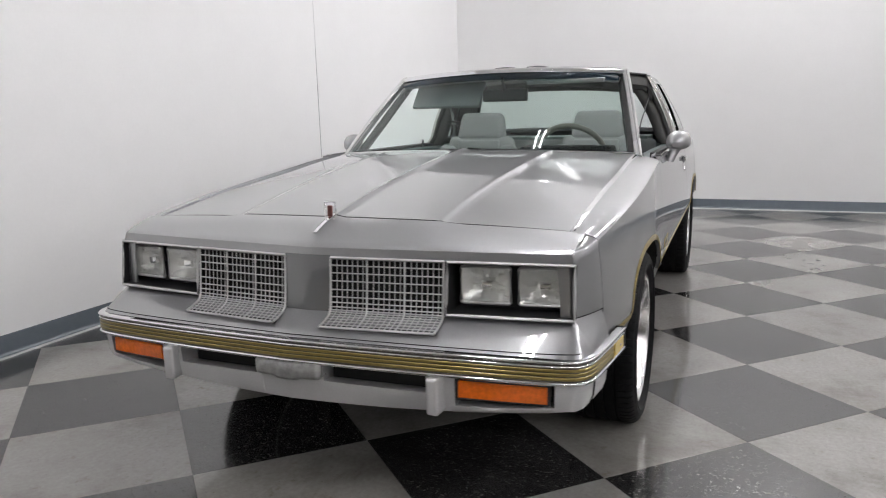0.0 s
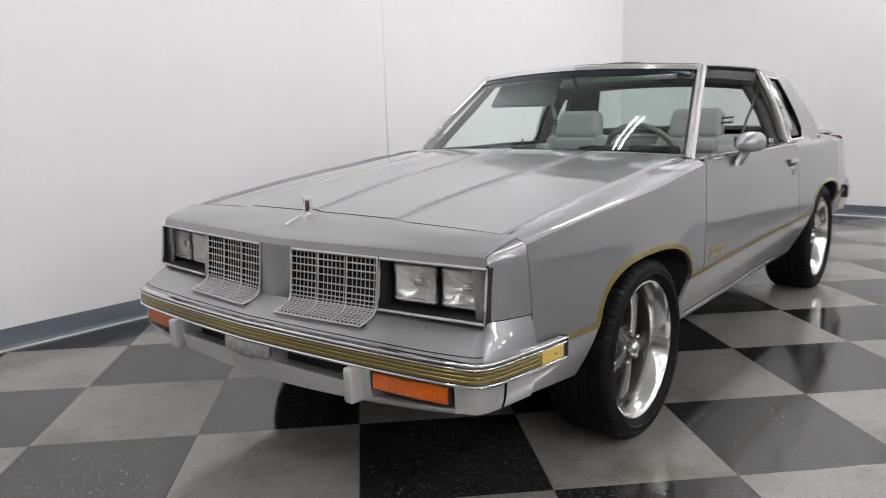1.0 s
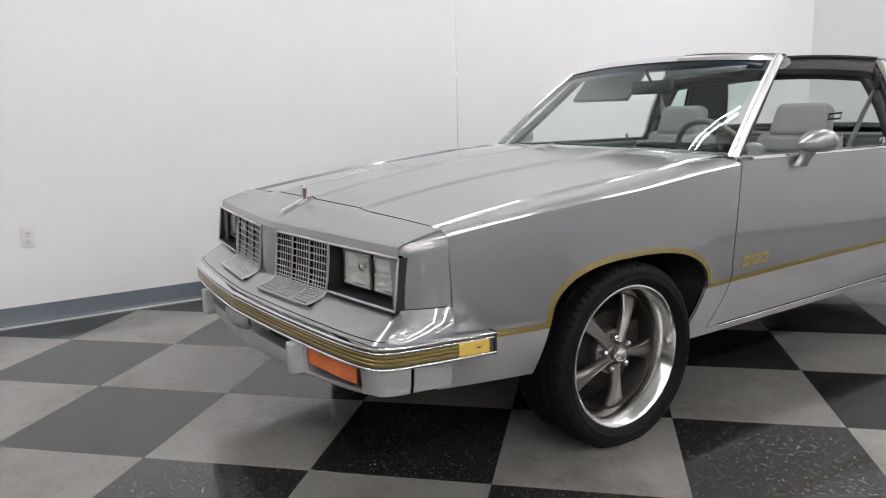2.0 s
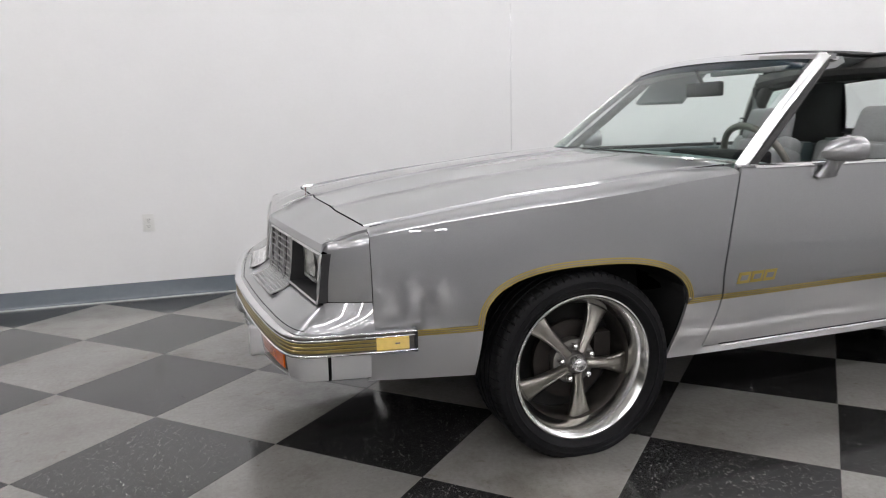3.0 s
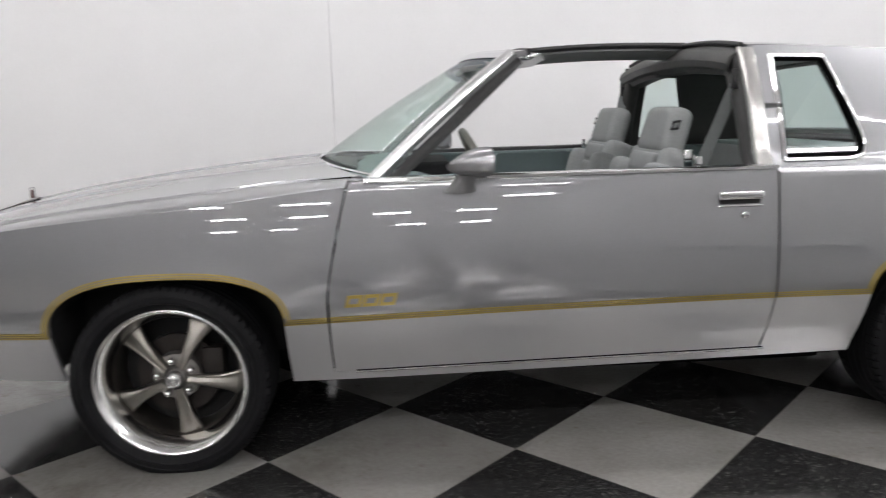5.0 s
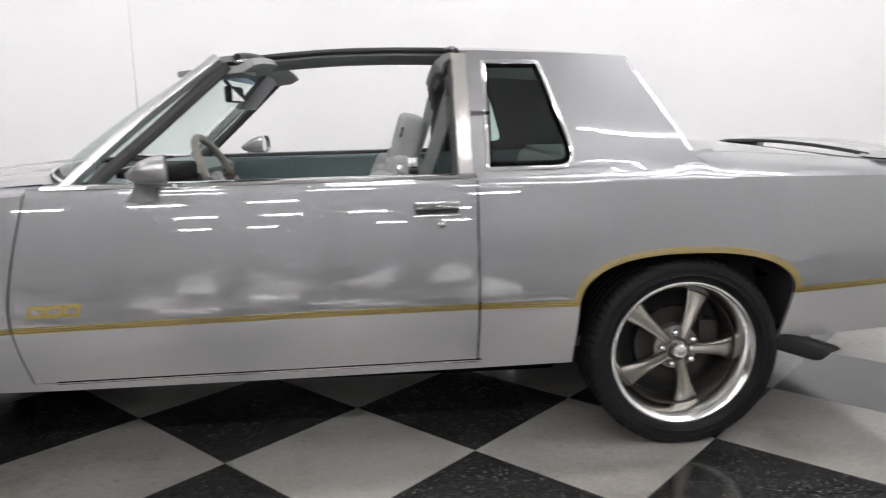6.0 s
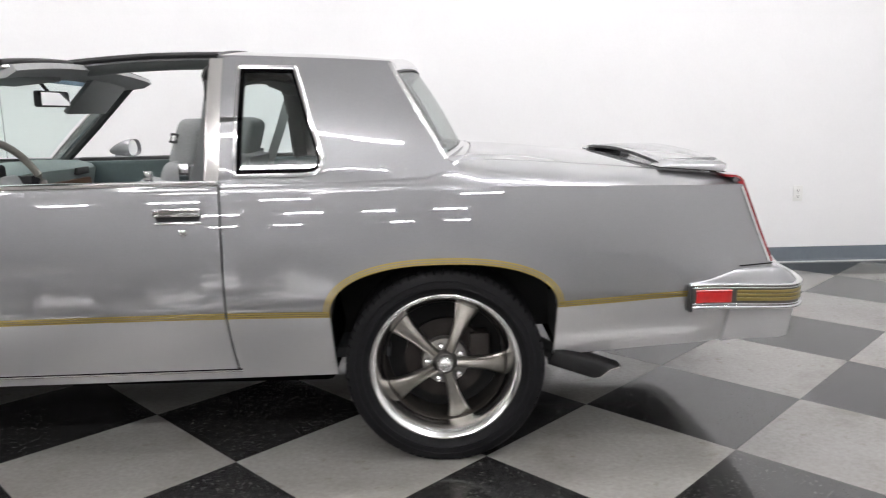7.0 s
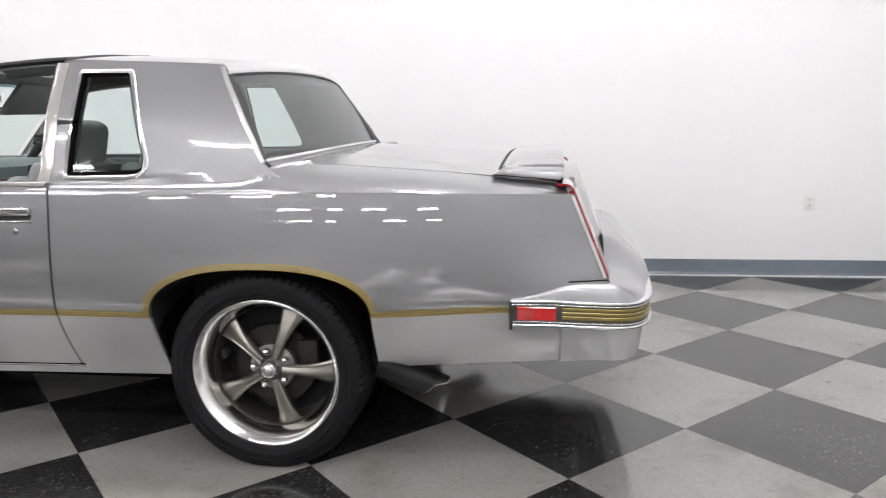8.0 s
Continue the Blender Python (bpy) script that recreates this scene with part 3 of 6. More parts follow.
    quarter = part("quarter_panel", slab(on_side(side_rows(xs, front_bottom("rear"), z_crease, 26, warp_q, q_top), s), 0.012, CORE), M_GREY, car)
    bx0, bx1 = arch_pts("rear")[0][0], arch_pts("rear")[-1][0]
    for x0, x1 in ((2.036, bx0), (bx1, 3.705)):
        part("lower_panel", slab(on_side(side_rows(list(np.linspace(x0, x1, 11)), z_sill, z_gold, 6), s), 0.012, CORE), M_SILVER, quarter, "silver lower panel")
    stripes([gold_line(2.036, bx0, 8) + arch_pts("rear", 0, 61)[1:-1] + gold_line(bx1, 3.56, 14)], s, quarter)

    # flush sill with a bright line under the door
    rows = side_rows(list(np.linspace(0.527, 2.036, 24)), z_sill, lambda x: zdoor(x) - 0.005, 3)
    sill = part("sill", slab(on_side(rows, s), 0.02, CORE), M_SILVER, car)
    path = [(Vector((x, s * side_w(x, zdoor(x)), zdoor(x))), Vector((0, s, 0))) for x in np.linspace(0.605, 2.045, 14)]
    part("sill_moulding", sweep(bmesh.new(), path, [(-0.012, -0.002), (0.003, -0.002), (0.0045, -0.005), (0.003, -0.008), (-0.012, -0.008)]), M_CHROME, sill, "thin bright sill moulding")
    part("door_gap", sweep(bmesh.new(), path, [(-0.012, 0.003), (0.0015, 0.003), (0.0015, -0.002), (-0.012, -0.002)]), M_GAP, sill, "dark gap under the door")

    # wheel housings
    for which in ("front", "rear"):
        xc, a, zt, p = ARCH[which]
        loop = [(xc - a, z_sill(xc - a) + 0.05)] + arch_pts(which) + [(xc + a, z_sill(xc + a) + 0.05)]
        rows = [[Vector((x + (x - xc) * g, s * (wy or side_w(x, z) - 0.016), z + 0.02 * g)) for x, z in loop] for wy, g in ((0, 0.005), (0.80, 0.03), (0.56, 0.05), (0.54, -0.6))]
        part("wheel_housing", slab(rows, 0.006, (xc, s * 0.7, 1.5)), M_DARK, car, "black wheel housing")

# hood: crowned, with a raised middle and a centre ridge
hood_mid_z = curve([(-0.80, 0.838), (-0.70, 0.858), (-0.5, 0.894), (-0.2, 0.936), (0.1, 0.968), (0.4, 0.994), (0.6, 1.004)])


def hood_front(w):
    return -0.757 + 0.050 * (abs(w) / 0.757) ** 2


def hood_back(w):
    return 0.44 + 0.215 * (abs(w) / 0.757) ** 2


def hood_z(x, w):
    a = abs(w) / 0.757
    z = lerp(hood_mid_z(x), hood_side_z(x), a ** 2.2)
    edge = lerp(0.36, 0.40, sstep(-0.7, 0.5, x))
    z += 0.006 * (1 - sstep(edge - 0.02, edge + 0.045, abs(w))) + 0.0022 * math.exp(-((abs(w) - edge) / 0.011) ** 2)
    return z + 0.007 * math.exp(-(abs(w) / 0.014) ** 1.5)


ws_list = sorted({round(v, 4) for v in list(np.linspace(-0.757, 0.757, 41)) + [q * e for q in (-1, 1) for e in [0.006, 0.012, 0.02, 0.03] + [0.326 + 0.006 * k for k in range(20)]]})
rows = [[Vector((lerp(hood_front(w), hood_back(w), k / 30), -w, hood_z(lerp(hood_front(w), hood_back(w), k / 30), w))) for w in ws_list] for k in range(31)]
hood = part("hood", slab(rows, 0.014, CORE), M_GREY, car, sharp=25)

for pts in ([(hood_front(w) - 0.0045, -w, hood_z(hood_front(w), w) - 0.0015) for w in np.linspace(-0.757, 0.757, 41)],
            [(x, -0.7595, hood_side_z(x) - 0.0012) for x in np.linspace(-0.70, 0.62, 20)], [(x, 0.7595, hood_side_z(x) - 0.0012) for x in np.linspace(-0.70, 0.62, 20)]):
    part("hood_seal", tube(bmesh.new(), pts, 0.0036 if abs(pts[0][0] - pts[-1][0]) < 0.1 else 0.0032, 6), M_GAP, hood, "black gap seal")

# cowl under the windshield
rows = [[Vector((lerp(hood_back(w) - 0.03, hood_back(w) + 0.16, k / 3), -w, hood_z(hood_back(w), w) - 0.022 - 0.004 * k)) for w in np.linspace(-0.75, 0.75, 21)] for k in range(4)]
cowl = part("cowl", slab(rows, 0.01, CORE), M_BLACK, car, "black cowl panel")
for w0, w1 in ((-0.62, -0.05), (0.0, 0.58)):
    pts = [(hood_back(w) + 0.055, -w, hood_z(hood_back(w), w) - 0.004) for w in np.linspace(w0, w1, 9)]
    part("wiper", tube(bmesh.new(), pts, 0.006, 6), M_BLACK, cowl)

# header panel in front of the hood
def nose_x(w):
    a = abs(w)
    return -0.942 + 0.085 * a + 0.022 * a * a


rows = []
for k in range(9):
    t = k / 8
    line = []
    for w in np.linspace(-0.80 + 0.012 * t, 0.80 - 0.012 * t, 41):
        xs0, zs0 = hood_front(w * 0.757 / 0.80) - 0.009, hood_z(hood_front(w * 0.757 / 0.80), w * 0.757 / 0.80)
        xe, ze = nose_x(w) + 0.012, 0.790
        x = lerp(xs0, xe, t)
        z = lerp(zs0, ze, t ** 1.25) 
        line.append(Vector((x, -w, z)))
    rows.append(line)
rows.append([Vector((nose_x(w) + 0.006, -w, 0.785)) for w in np.linspace(-0.788, 0.788, 41)])
rows.append([Vector((nose_x(w) - 0.001, -w, 0.757)) for w in np.linspace(-0.794, 0.794, 41)])
rows.append([Vector((nose_x(w) + 0.05, -w, 0.756)) for w in np.linspace(-0.788, 0.788, 41)])
header = part("header_panel", slab(rows, 0.01, (0, 0, 0.6)), M_GREY, car, sharp=30)
for s in (-1, 1):
    rows = side_rows([-0.860, -0.858, -0.854, -0.849, -0.843] + list(np.linspace(-0.834, -0.7195, 6)), lambda x: 0.606, z_crease, 8, None, lambda x: bezier((side_w(x, z_crease(x)), z_crease(x)), (side_w(x, z_crease(x)) - 0.012, z_crease(x) + 0.012), (0.78, lerp(0.776, hood_side_z(-0.72) - 0.006, (x + 0.858) / 0.137)), 5))
    rolled = []
    for r in rows:
        f = max(0.0, (-0.838 - r[0][0]) / 0.022) ** 2
        rolled.append([(x, w - 0.007 * f, z - 0.022 * f * sstep(0.71, 0.79, z)) for x, w, z in r])
    rows = [[(x - 0.0015, w - 0.030, z) for x, w, z in rolled[0]]] + rolled
    part("corner_cap", slab(on_side(rows, s), 0.01, CORE), M_GREY, header, sharp=50)
    part("cap_seam", tube(bmesh.new(), [(x, s * (side_w(x, 0.606) - 0.0005), 0.6065) for x in np.linspace(-0.856, -0.7195, 7)], 0.0014, 6), M_GAP, header, "dark seam under the corner cap")
# centre prow between the grilles, and dark backing behind them
rows = [[Vector((nose_x(w) - 0.002 - (0.764 - z) * 0.06, -w, z)) for w in np.linspace(-0.078, 0.078, 9)] for z in (0.764, 0.70, 0.64, 0.585)]
part("prow", slab(rows, 0.01, CORE), M_PROWDIM, header)
part("grille_backing", slab([[Vector((nose_x(w) + 0.055, -w, z)) for w in np.linspace(-0.44, 0.44, 17)] for z in (0.77, 0.55)], 0.01, CORE), M_DARK, header)


# lower fascia: the shelf that slopes from the lamps out to the bumper
def bumper_plan(n=49, rear=False):
    """Half the bumper's plan from the middle to its side end, as (x, w)."""
    pts = [(-1.078, 0.0), (-1.058, 0.30), (-1.030, 0.55), (-0.992, 0.76), (-0.962, 0.825), (-0.915, 0.852), (-0.84, 0.863), (-0.72, 0.875), (-0.593, 0.886)]
    t = [0.0]
    for a, b in zip(pts, pts[1:]):
        t.append(t[-1] + math.hypot(b[0] - a[0], b[1] - a[1]))
    cx, cw = curve(list(zip(t, [p[0] for p in pts]))), curve(list(zip(t, [p[1] for p in pts])))
    return [(cx(v), cw(v)) for v in np.linspace(0, t[-1], n)]


def both_sides(half, dz=lambda x: 0.0):
    """Path with outward plan normals from the right end round to the left end."""
    pts = [Vector((x, w, 0)) for x, w in reversed(half)] + [Vector((x, -w, 0)) for x, w in half[1:]]
    path = []
    for i, p in enumerate(pts):
        d = (pts[min(i + 1, len(pts) - 1)] - pts[max(i - 1, 0)]).normalized()
        path.append((Vector((p.x, p.y, dz(p.x))), Vector((d.y, -d.x, 0))))
    return path


drop = lambda x: -0.020 * min(max((x + 1.078) / 0.12, 0), 1) - 0.004 * sstep(-0.95, -0.6, x)
PATH_F = both_sides(bumper_plan(), drop)
if PATH_F[len(PATH_F) // 2][1].x > 0:
    PATH_F = [(p, -n) for p, n in PATH_F]

rows = []
half = [p for p in bumper_plan(97) if p[0] < -0.724] + [(-0.7195, 0.875)]
for x, w in [(x, -w) for x, w in reversed(half)] + half[1:]:
    a = abs(w)
    inner = Vector((max(nose_x(min(a, 0.80)) - 0.004, -0.99), -math.copysign(min(a, 0.795), w), 0.598)) if x < -0.86 else Vector((x, -math.copysign(side_w(x, 0.608) - 0.004, w), 0.608))
    outer = Vector((x + (0.004 if x < -0.9 else 0), -math.copysign(a - 0.004, w), 0.540 + drop(x)))
    mid = (inner + outer) / 2 + Vector((0, 0, lerp(-0.004, 0.005, sstep(0.66, 0.87, a))))
    rows.append([inner + Vector((0.03, 0, -0.02)) if x < -0.86 else inner + Vector((0, math.copysign(0.02, w), -0.01)), inner, mid, outer, outer + Vector((0.02, 0, -0.03))])
fascia = part("lower_fascia", slab(rows, 0.006, CORE), M_GREY, car, sharp=55)
grv = [r[2].lerp(r[3], 0.72) + Vector((0, 0, 0.0005)) for r in rows if r[3].x < -0.93]
part("fascia_groove", tube(bmesh.new(), grv, 0.0014, 6), M_GAP, fascia, "dark groove above the bumper strip")

# grilles: upright bars that kick forward at the foot
G_PROF = [(0.0, 0.757), (-0.004, 0.70), (-0.010, 0.64), (-0.015, 0.605), (-0.024, 0.590), (-0.048, 0.578), (-0.085, 0.5675)]
g_x, g_z = curve([(k / 6, p[0]) for k, p in enumerate(G_PROF)]), curve([(k / 6, p[1]) for k, p in enumerate(G_PROF)])


def bar(pts, r):
    return tube(bmesh.new(), pts, r, 4)


for s in (-1, 1):
    def gp(u, v, back=0.0):
        w = lerp(0.080, 0.430, u)
        return (nose_x(w) - 0.004 + g_x(v) + back, s * w, g_z(v))
    vv, uu = [k / 14 for k in range(15)], [k / 6 for k in range(7)]
    grille = part("grille", bar([gp(u, 0) for u in uu], 0.0046), M_SATIN, car, "satin silver grille with crossing bars")
    part("frame_bar", bar([gp(u, 1) for u in uu], 0.0042), M_SATIN, grille)
    for u in (0, 1):
        part("frame_bar", bar([gp(u, v) for v in vv], 0.0044), M_SATIN, grille)
    # added black sheet: the shade behind the grille foot, put into colour
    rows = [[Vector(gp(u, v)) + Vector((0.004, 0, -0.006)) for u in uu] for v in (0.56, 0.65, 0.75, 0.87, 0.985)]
    part("foot_shade_sheet", slab(rows, 0.002, (-0.9, s * 0.25, 0.4)), M_GAP, grille, "black sheet drawn for the shade behind the grille foot")
    for k in range(1, 15):
        part("cross_bar", bar([gp(u, k / 15, 0.001) for u in uu], 0.0022), M_SATIN, grille)
    for k in range(1, 21):
        main = k % 7 == 0
        part("upright_bar", bar([gp(k / 21, v, 0.0 if main else 0.008 * (1 - sstep(0.55, 0.8, v))) for v in vv], 0.0036 if main else 0.0020), M_SATIN, grille)

# headlamps in a dark recess behind a bright bezel
for s in (-1, 1):
    def hp(w, z, back=0.0):
        return Vector((nose_x(w) - 0.003 + back - (0.757 - z) * 0.12, s * w, z))
    ring = [(0.440, 0.756), (0.798, 0.756), (0.800, 0.605), (0.440, 0.605)]
    bezel = bmesh.new()
    tube(bezel, [hp(w, z) for a, b in zip(ring, ring[1:] + ring[:1]) for w, z in [(lerp(a[0], b[0], t), lerp(a[1], b[1], t)) for t in (0, 0.25, 0.5, 0.75)]], 0.0048, 4, True)
    lamp_bay = part("lamp_bay", bezel, M_SATIN, car, "headlamp bay with a bright bezel and black recess")
    loop = [(lerp(a[0], b[0], t), lerp(a[1], b[1], t)) for a, b in zip(ring, ring[1:] + ring[:1]) for t in (0, 0.25, 0.5, 0.75)]
    loop.append(loop[0])
    rows = [[hp(w, z, d) for w, z in loop] for d in (0.0, 0.095)]
    part("recess", slab(rows, 0.004, (-0.87, s * 0.62, 0.68)), M_BLACK, lamp_bay)
    part("recess_back", slab([[hp(w, z, 0.095) for w in np.linspace(0.44, 0.798, 7)] for z in (0.756, 0.605)], 0.004, CORE), M_BLACK, lamp_bay)
    for w0, w1 in ((0.468, 0.613), (0.636, 0.781)):
        wc = (w0 + w1) / 2
        xf = nose_x(wc) + 0.026
        turn = math.atan2(nose_x(w1) - nose_x(w0), w1 - w0) 
        place = Matrix.Translation((xf, s * wc, 0.686)) @ Matrix.Rotation(-s * turn, 4, "Z")
        hw, hh = (w1 - w0) / 2, 0.053
        rnd = random.Random(int(1000 * wc) + s)
        edge = rounded_poly([((-hw, -hh), 0.008), ((hw, -hh), 0.008), ((hw, hh), 0.008), ((-hw, hh), 0.008)], 3)
        headlamp = part("headlamp", shaped(tube(bmesh.new(), [(0.002, a, b) for a, b in edge], 0.0045, 6, True), place), M_SATIN, car, "square glass headlamp")
        # faceted bowl with a small bulb shield, behind a clear pane
        rows = []
        for i in range(17):
            line = []
            for j in range(15):
                a, b = lerp(-1, 1, i / 16), lerp(-1, 1, j / 14)
                depth = 0.046 * (1 - abs(a) ** 2.0) * (1 - 0.75 * abs(b) ** 2.0)
                q = 0.0040 if abs(a) < 1 and abs(b) < 1 else 0
                line.append(Vector((0.004 + depth + rnd.uniform(-q, q), a * (hw - 0.002), b * (hh - 0.002))))
            rows.append(line)
        part("reflector", shaped(slab(rows, 0.002, (1, 0, 0)), place), M_REFLECT, headlamp, "faceted bright reflector", 24)
        # dark bulb shield in the middle of the bowl
        part("bulb_shield", shaped(rbox(0.016, 0.030, -0.016, 0.016, -0.011, 0.011, 0.004), place), M_CHROME, headlamp)
        rows = [[Vector((-0.003 - 0.006 * (1 - a * a) * (1 - b * b), a * (hw - 0.001), b * (hh - 0.001))) for b in np.linspace(-1, 1, 9)] for a in np.linspace(-1, 1, 9)]
        part("lens", shaped(slab(rows, 0.003, (1, 0, 0)), place), M_LAMPGLASS, headlamp, "clear glass lens")


def run(path, test):
    """The longest stretch of a path that passes the test."""
    best, cur = [], []
    for p, n in path:
        if test(p):
            cur.append((p, n))
        else:
            best, cur = max((best, cur), key=len), []
    return max((best, cur), key=len)


def rounded(o0, o1, z0, z1, r=0.003):
    return [(o0, z0), (o1 - r, z0), (o1, z0 + r), (o1, z1 - r), (o1 - r, z1), (o0, z1)]


def half_round(o, z0, z1):
    c, r = (z0 + z1) / 2, (z1 - z0) / 2
    return [(-0.01, z0)] + [(o - r * 0.8 * (1 - math.cos(q)), c + r * math.sin(q)) for q in (math.pi * (k / 8 - 0.5) for k in range(9))] + [(-0.01, z1)]


FRONT_STRIP = (((0.0, 0.14, 0.014), (0.715, 0.80, 0.012), (0.875, 1.0, 0.014)), ((0.19, 0.335), (0.37, 0.505), (0.54, 0.665)))
REAR_STRIP = (((0.0, 0.13, 0.014), (0.17, 0.21, 0.011), (0.81, 0.86, 0.012), (0.90, 1.0, 0.014)), ((0.31, 0.445), (0.475, 0.60), (0.63, 0.75)))


def strip_set(path, parent, z0, z1, marker_test, layout):
    """Bright-edged rub strip with gold lines, along a bumper."""
    h = z1 - z0
    part("rub_strip", sweep(bmesh.new(), path, rounded(-0.012, 0.008, z0 + 0.004, z1 - 0.002)), M_STRIPD, parent, "dark rub strip")
    for a, b, o in layout[0]:
        part("bright_strip", sweep(bmesh.new(), path, half_round(o, z0 + a * h, z0 + b * h)), M_CHROME, parent, "thin chrome strip")
    gold = run(path, marker_test)
    for a, b in layout[1]:
        part("gold_line", sweep(bmesh.new(), gold, rounded(-0.005, 0.0105, z0 + a * h, z0 + b * h, 0.002)), M_GOLDDIM, parent, "gold line on the rub strip")


bumper = bmesh.new()
Z_T, Z_B = 0.482, 0.386
BODY_F = [(p, n) for p, n in both_sides(bumper_plan(121), drop)]
if BODY_F[len(BODY_F) // 2][1].x > 0:
    BODY_F = [(p, -n) for p, n in BODY_F]
full_prof = [(-0.004, Z_T), (-0.010, Z_B + 0.03), (-0.018, Z_B + 0.006), (-0.03, Z_B), (-0.08, Z_B), (-0.08, Z_T)]
top_bar = [(-0.004, Z_T), (-0.006, 0.468), (-0.05, 0.466), (-0.05, Z_T)]
low_bar = [(-0.008, 0.424), (-0.010, Z_B + 0.02), (-0.018, Z_B + 0.006), (-0.03, Z_B), (-0.08, Z_B), (-0.06, 0.422)]
sig_bar = [(-0.008, 0.408), (-0.010, Z_B + 0.015), (-0.018, Z_B + 0.005), (-0.03, Z_B), (-0.08, Z_B), (-0.06, 0.406)]
nose = lambda p: p.x < -0.93
cuts = [(0.0, 0.104, (full_prof,)), (0.104, 0.425, (top_bar, low_bar)), (0.425, 0.497, (full_prof,)), (0.497, 0.772, (top_bar, sig_bar))]
for a, b, profs in cuts:
    for sg in (-1, 1):
        seg = [(p, n) for p, n in BODY_F if a - 0.008 <= p.y * sg <= b + 0.008 and nose(p)]
        for pr in profs:
            sweep(bumper, seg, pr)
for sg in (-1, 1):
    seg = [(p, n) for p, n in BODY_F if p.y * sg > 0.765 and p.x < -0.862]
    sweep(bumper, seg, full_prof)
for v in bumper.verts:
    v.co.z -= 0.040 * (1 - (v.co.y / 0.80) ** 2) * sstep(0.43, 0.395, v.co.z) if abs(v.co.y) < 0.80 else 0.0
front_bumper = part("front_bumper", bumper, M_SILVER, car, "silver front bumper with guards and rub strip", sharp=30)
for sg in (-1, 1):
    seg = [(p, n) for p, n in BODY_F if p.y * sg > 0.7 and -0.858 < p.x < -0.73]
    part("bumper_end", sweep(bmesh.new(), seg, full_prof), M_SILVER, front_bumper, sharp=30)
for sg in (-1, 1):
    rows = [[Vector((x, sg * w, z)) for w, z in ((0.8590, 0.456), (0.8530, 0.396), (0.8450, 0.371))] for x in (-0.8640, -0.8560)]
    part("bumper_slot", slab(rows, 0.01, CORE), M_GAP, front_bumper, "dark slot in the bumper end")
strip_set(PATH_F, front_bumper, 0.474, 0.543, lambda p: p.x < -0.712, FRONT_STRIP)
# the slots' inner shade is a near-black sheet set behind the bumper
part("bumper_shade_sheet", slab([[Vector((p.x + 0.07, p.y * 0.92, z)) for p, n in BODY_F if nose(p)] for z in (0.475, 0.39)], 0.01, CORE), M_DARK, front_bumper, "black sheet drawn for the shade behind the bumper slots")
for sg in (-1, 1):
    bm = rbox(-0.010, 0.045, -0.0185, 0.0185, Z_B - 0.026, 0.466, 0.010, 3)
    part("bumper_guard", shaped(bm, Matrix.Translation((-1.062, sg * 0.452, 0)) @ Matrix.Rotation(sg * 0.10, 4, "Z")), M_SILVER, front_bumper)
    frame_seg = [(p, n) for p, n in BODY_F if 0.497 < p.y * sg < 0.772 and nose(p)]
    seg = [(p, n) for p, n in BODY_F if 0.508 < p.y * sg < 0.760 and nose(p)]
    part("turn_signal", sweep(bmesh.new(), seg, rounded(-0.03, -0.006, 0.4125, 0.4615)), M_AMBER, front_bumper, "amber turn signal lens")
    part("signal_frame", sweep(bmesh.new(), frame_seg, rounded(-0.035, -0.011, 0.4075, 0.4670)), M_BLACK, front_bumper, "black recess round the lens")
    seg = [(p, n) for p, n in PATH_F if p.y * sg > 0 and -0.722 <= p.x <= -0.598]
    part("side_marker", sweep(bmesh.new(), seg, rounded(-0.01, 0.0135, 0.4845, 0.5255)), M_YELLOW, front_bumper, "yellow side marker lens")
    part("marker_mark", rbox(-0.663, -0.648, min(sg * 0.885, sg * 0.8950), max(sg * 0.885, sg * 0.8950), 0.4790, 0.4835, 0.001), M_STRIPD, front_bumper, "small dark bar on the marker")
    part("strip_end", rbox(-0.602, -0.591, min(sg * 0.868, sg * 0.899), max(sg * 0.868, sg * 0.899), 0.448, 0.521, 0.004), M_BLACK, front_bumper)
# plate filler in the middle: a worn block under the strip with a rounded, notched foot
rows = []
for w in np.linspace(-0.112, 0.112, 29):
    end = max(0.0, abs(w) - 0.100) / 0.012
    foot = 0.424 + 0.010 * end ** 2 - 0.007 * (1 - sstep(0.030, 0.046, abs(w)))
    front = -1.094 + 0.055 * abs(w) + 0.010 * end ** 2
    rows.append([Vector((front + d, -w, z)) for d, z in ((0.004, 0.472), (0.0, 0.464), (0.0, foot + 0.014), (0.003, foot + 0.005), (0.011, foot), (0.030, foot + 0.001))])
part("plate_filler", slab(rows, 0.006, CORE), simple("worn_silver", (0.36, 0.36, 0.355), 0.45, 0.5, var=0.45, scale=45, bump_s=0.25), front_bumper, "worn silver plate filler", 50)

# hood ornament and its strip: plain shapes
part("ornament_strip", slab([[Vector((x, q, lerp(hood_z(-0.757, 0), 0.790, ((-0.757 - x) / 0.198) ** 1.25) + 0.006)) for q in (-0.006, 0.006)] for x in np.linspace(-0.89, -0.765, 8)], 0.006, CORE), M_CHROME, header, "chrome strip on the nose")
oz = 0.846
orn = tube(bmesh.new(), [(-0.792, a, oz + b) for a, b in ((-0.017, 0.004), (0.017, 0.004), (0.019, 0.03), (0.019, 0.058), (-0.019, 0.058), (-0.019, 0.03))], 0.0022, 6, True)
ornament = part("hood_ornament", orn, M_CHROME, car, "upright chrome hood ornament frame")
part("ornament_heart", rbox(-0.795, -0.789, -0.009, 0.009, oz + 0.012, oz + 0.048, 0.003), simple("dark_red_enamel", (0.10, 0.03, 0.025), 0.3, var=0.5, scale=200), ornament)
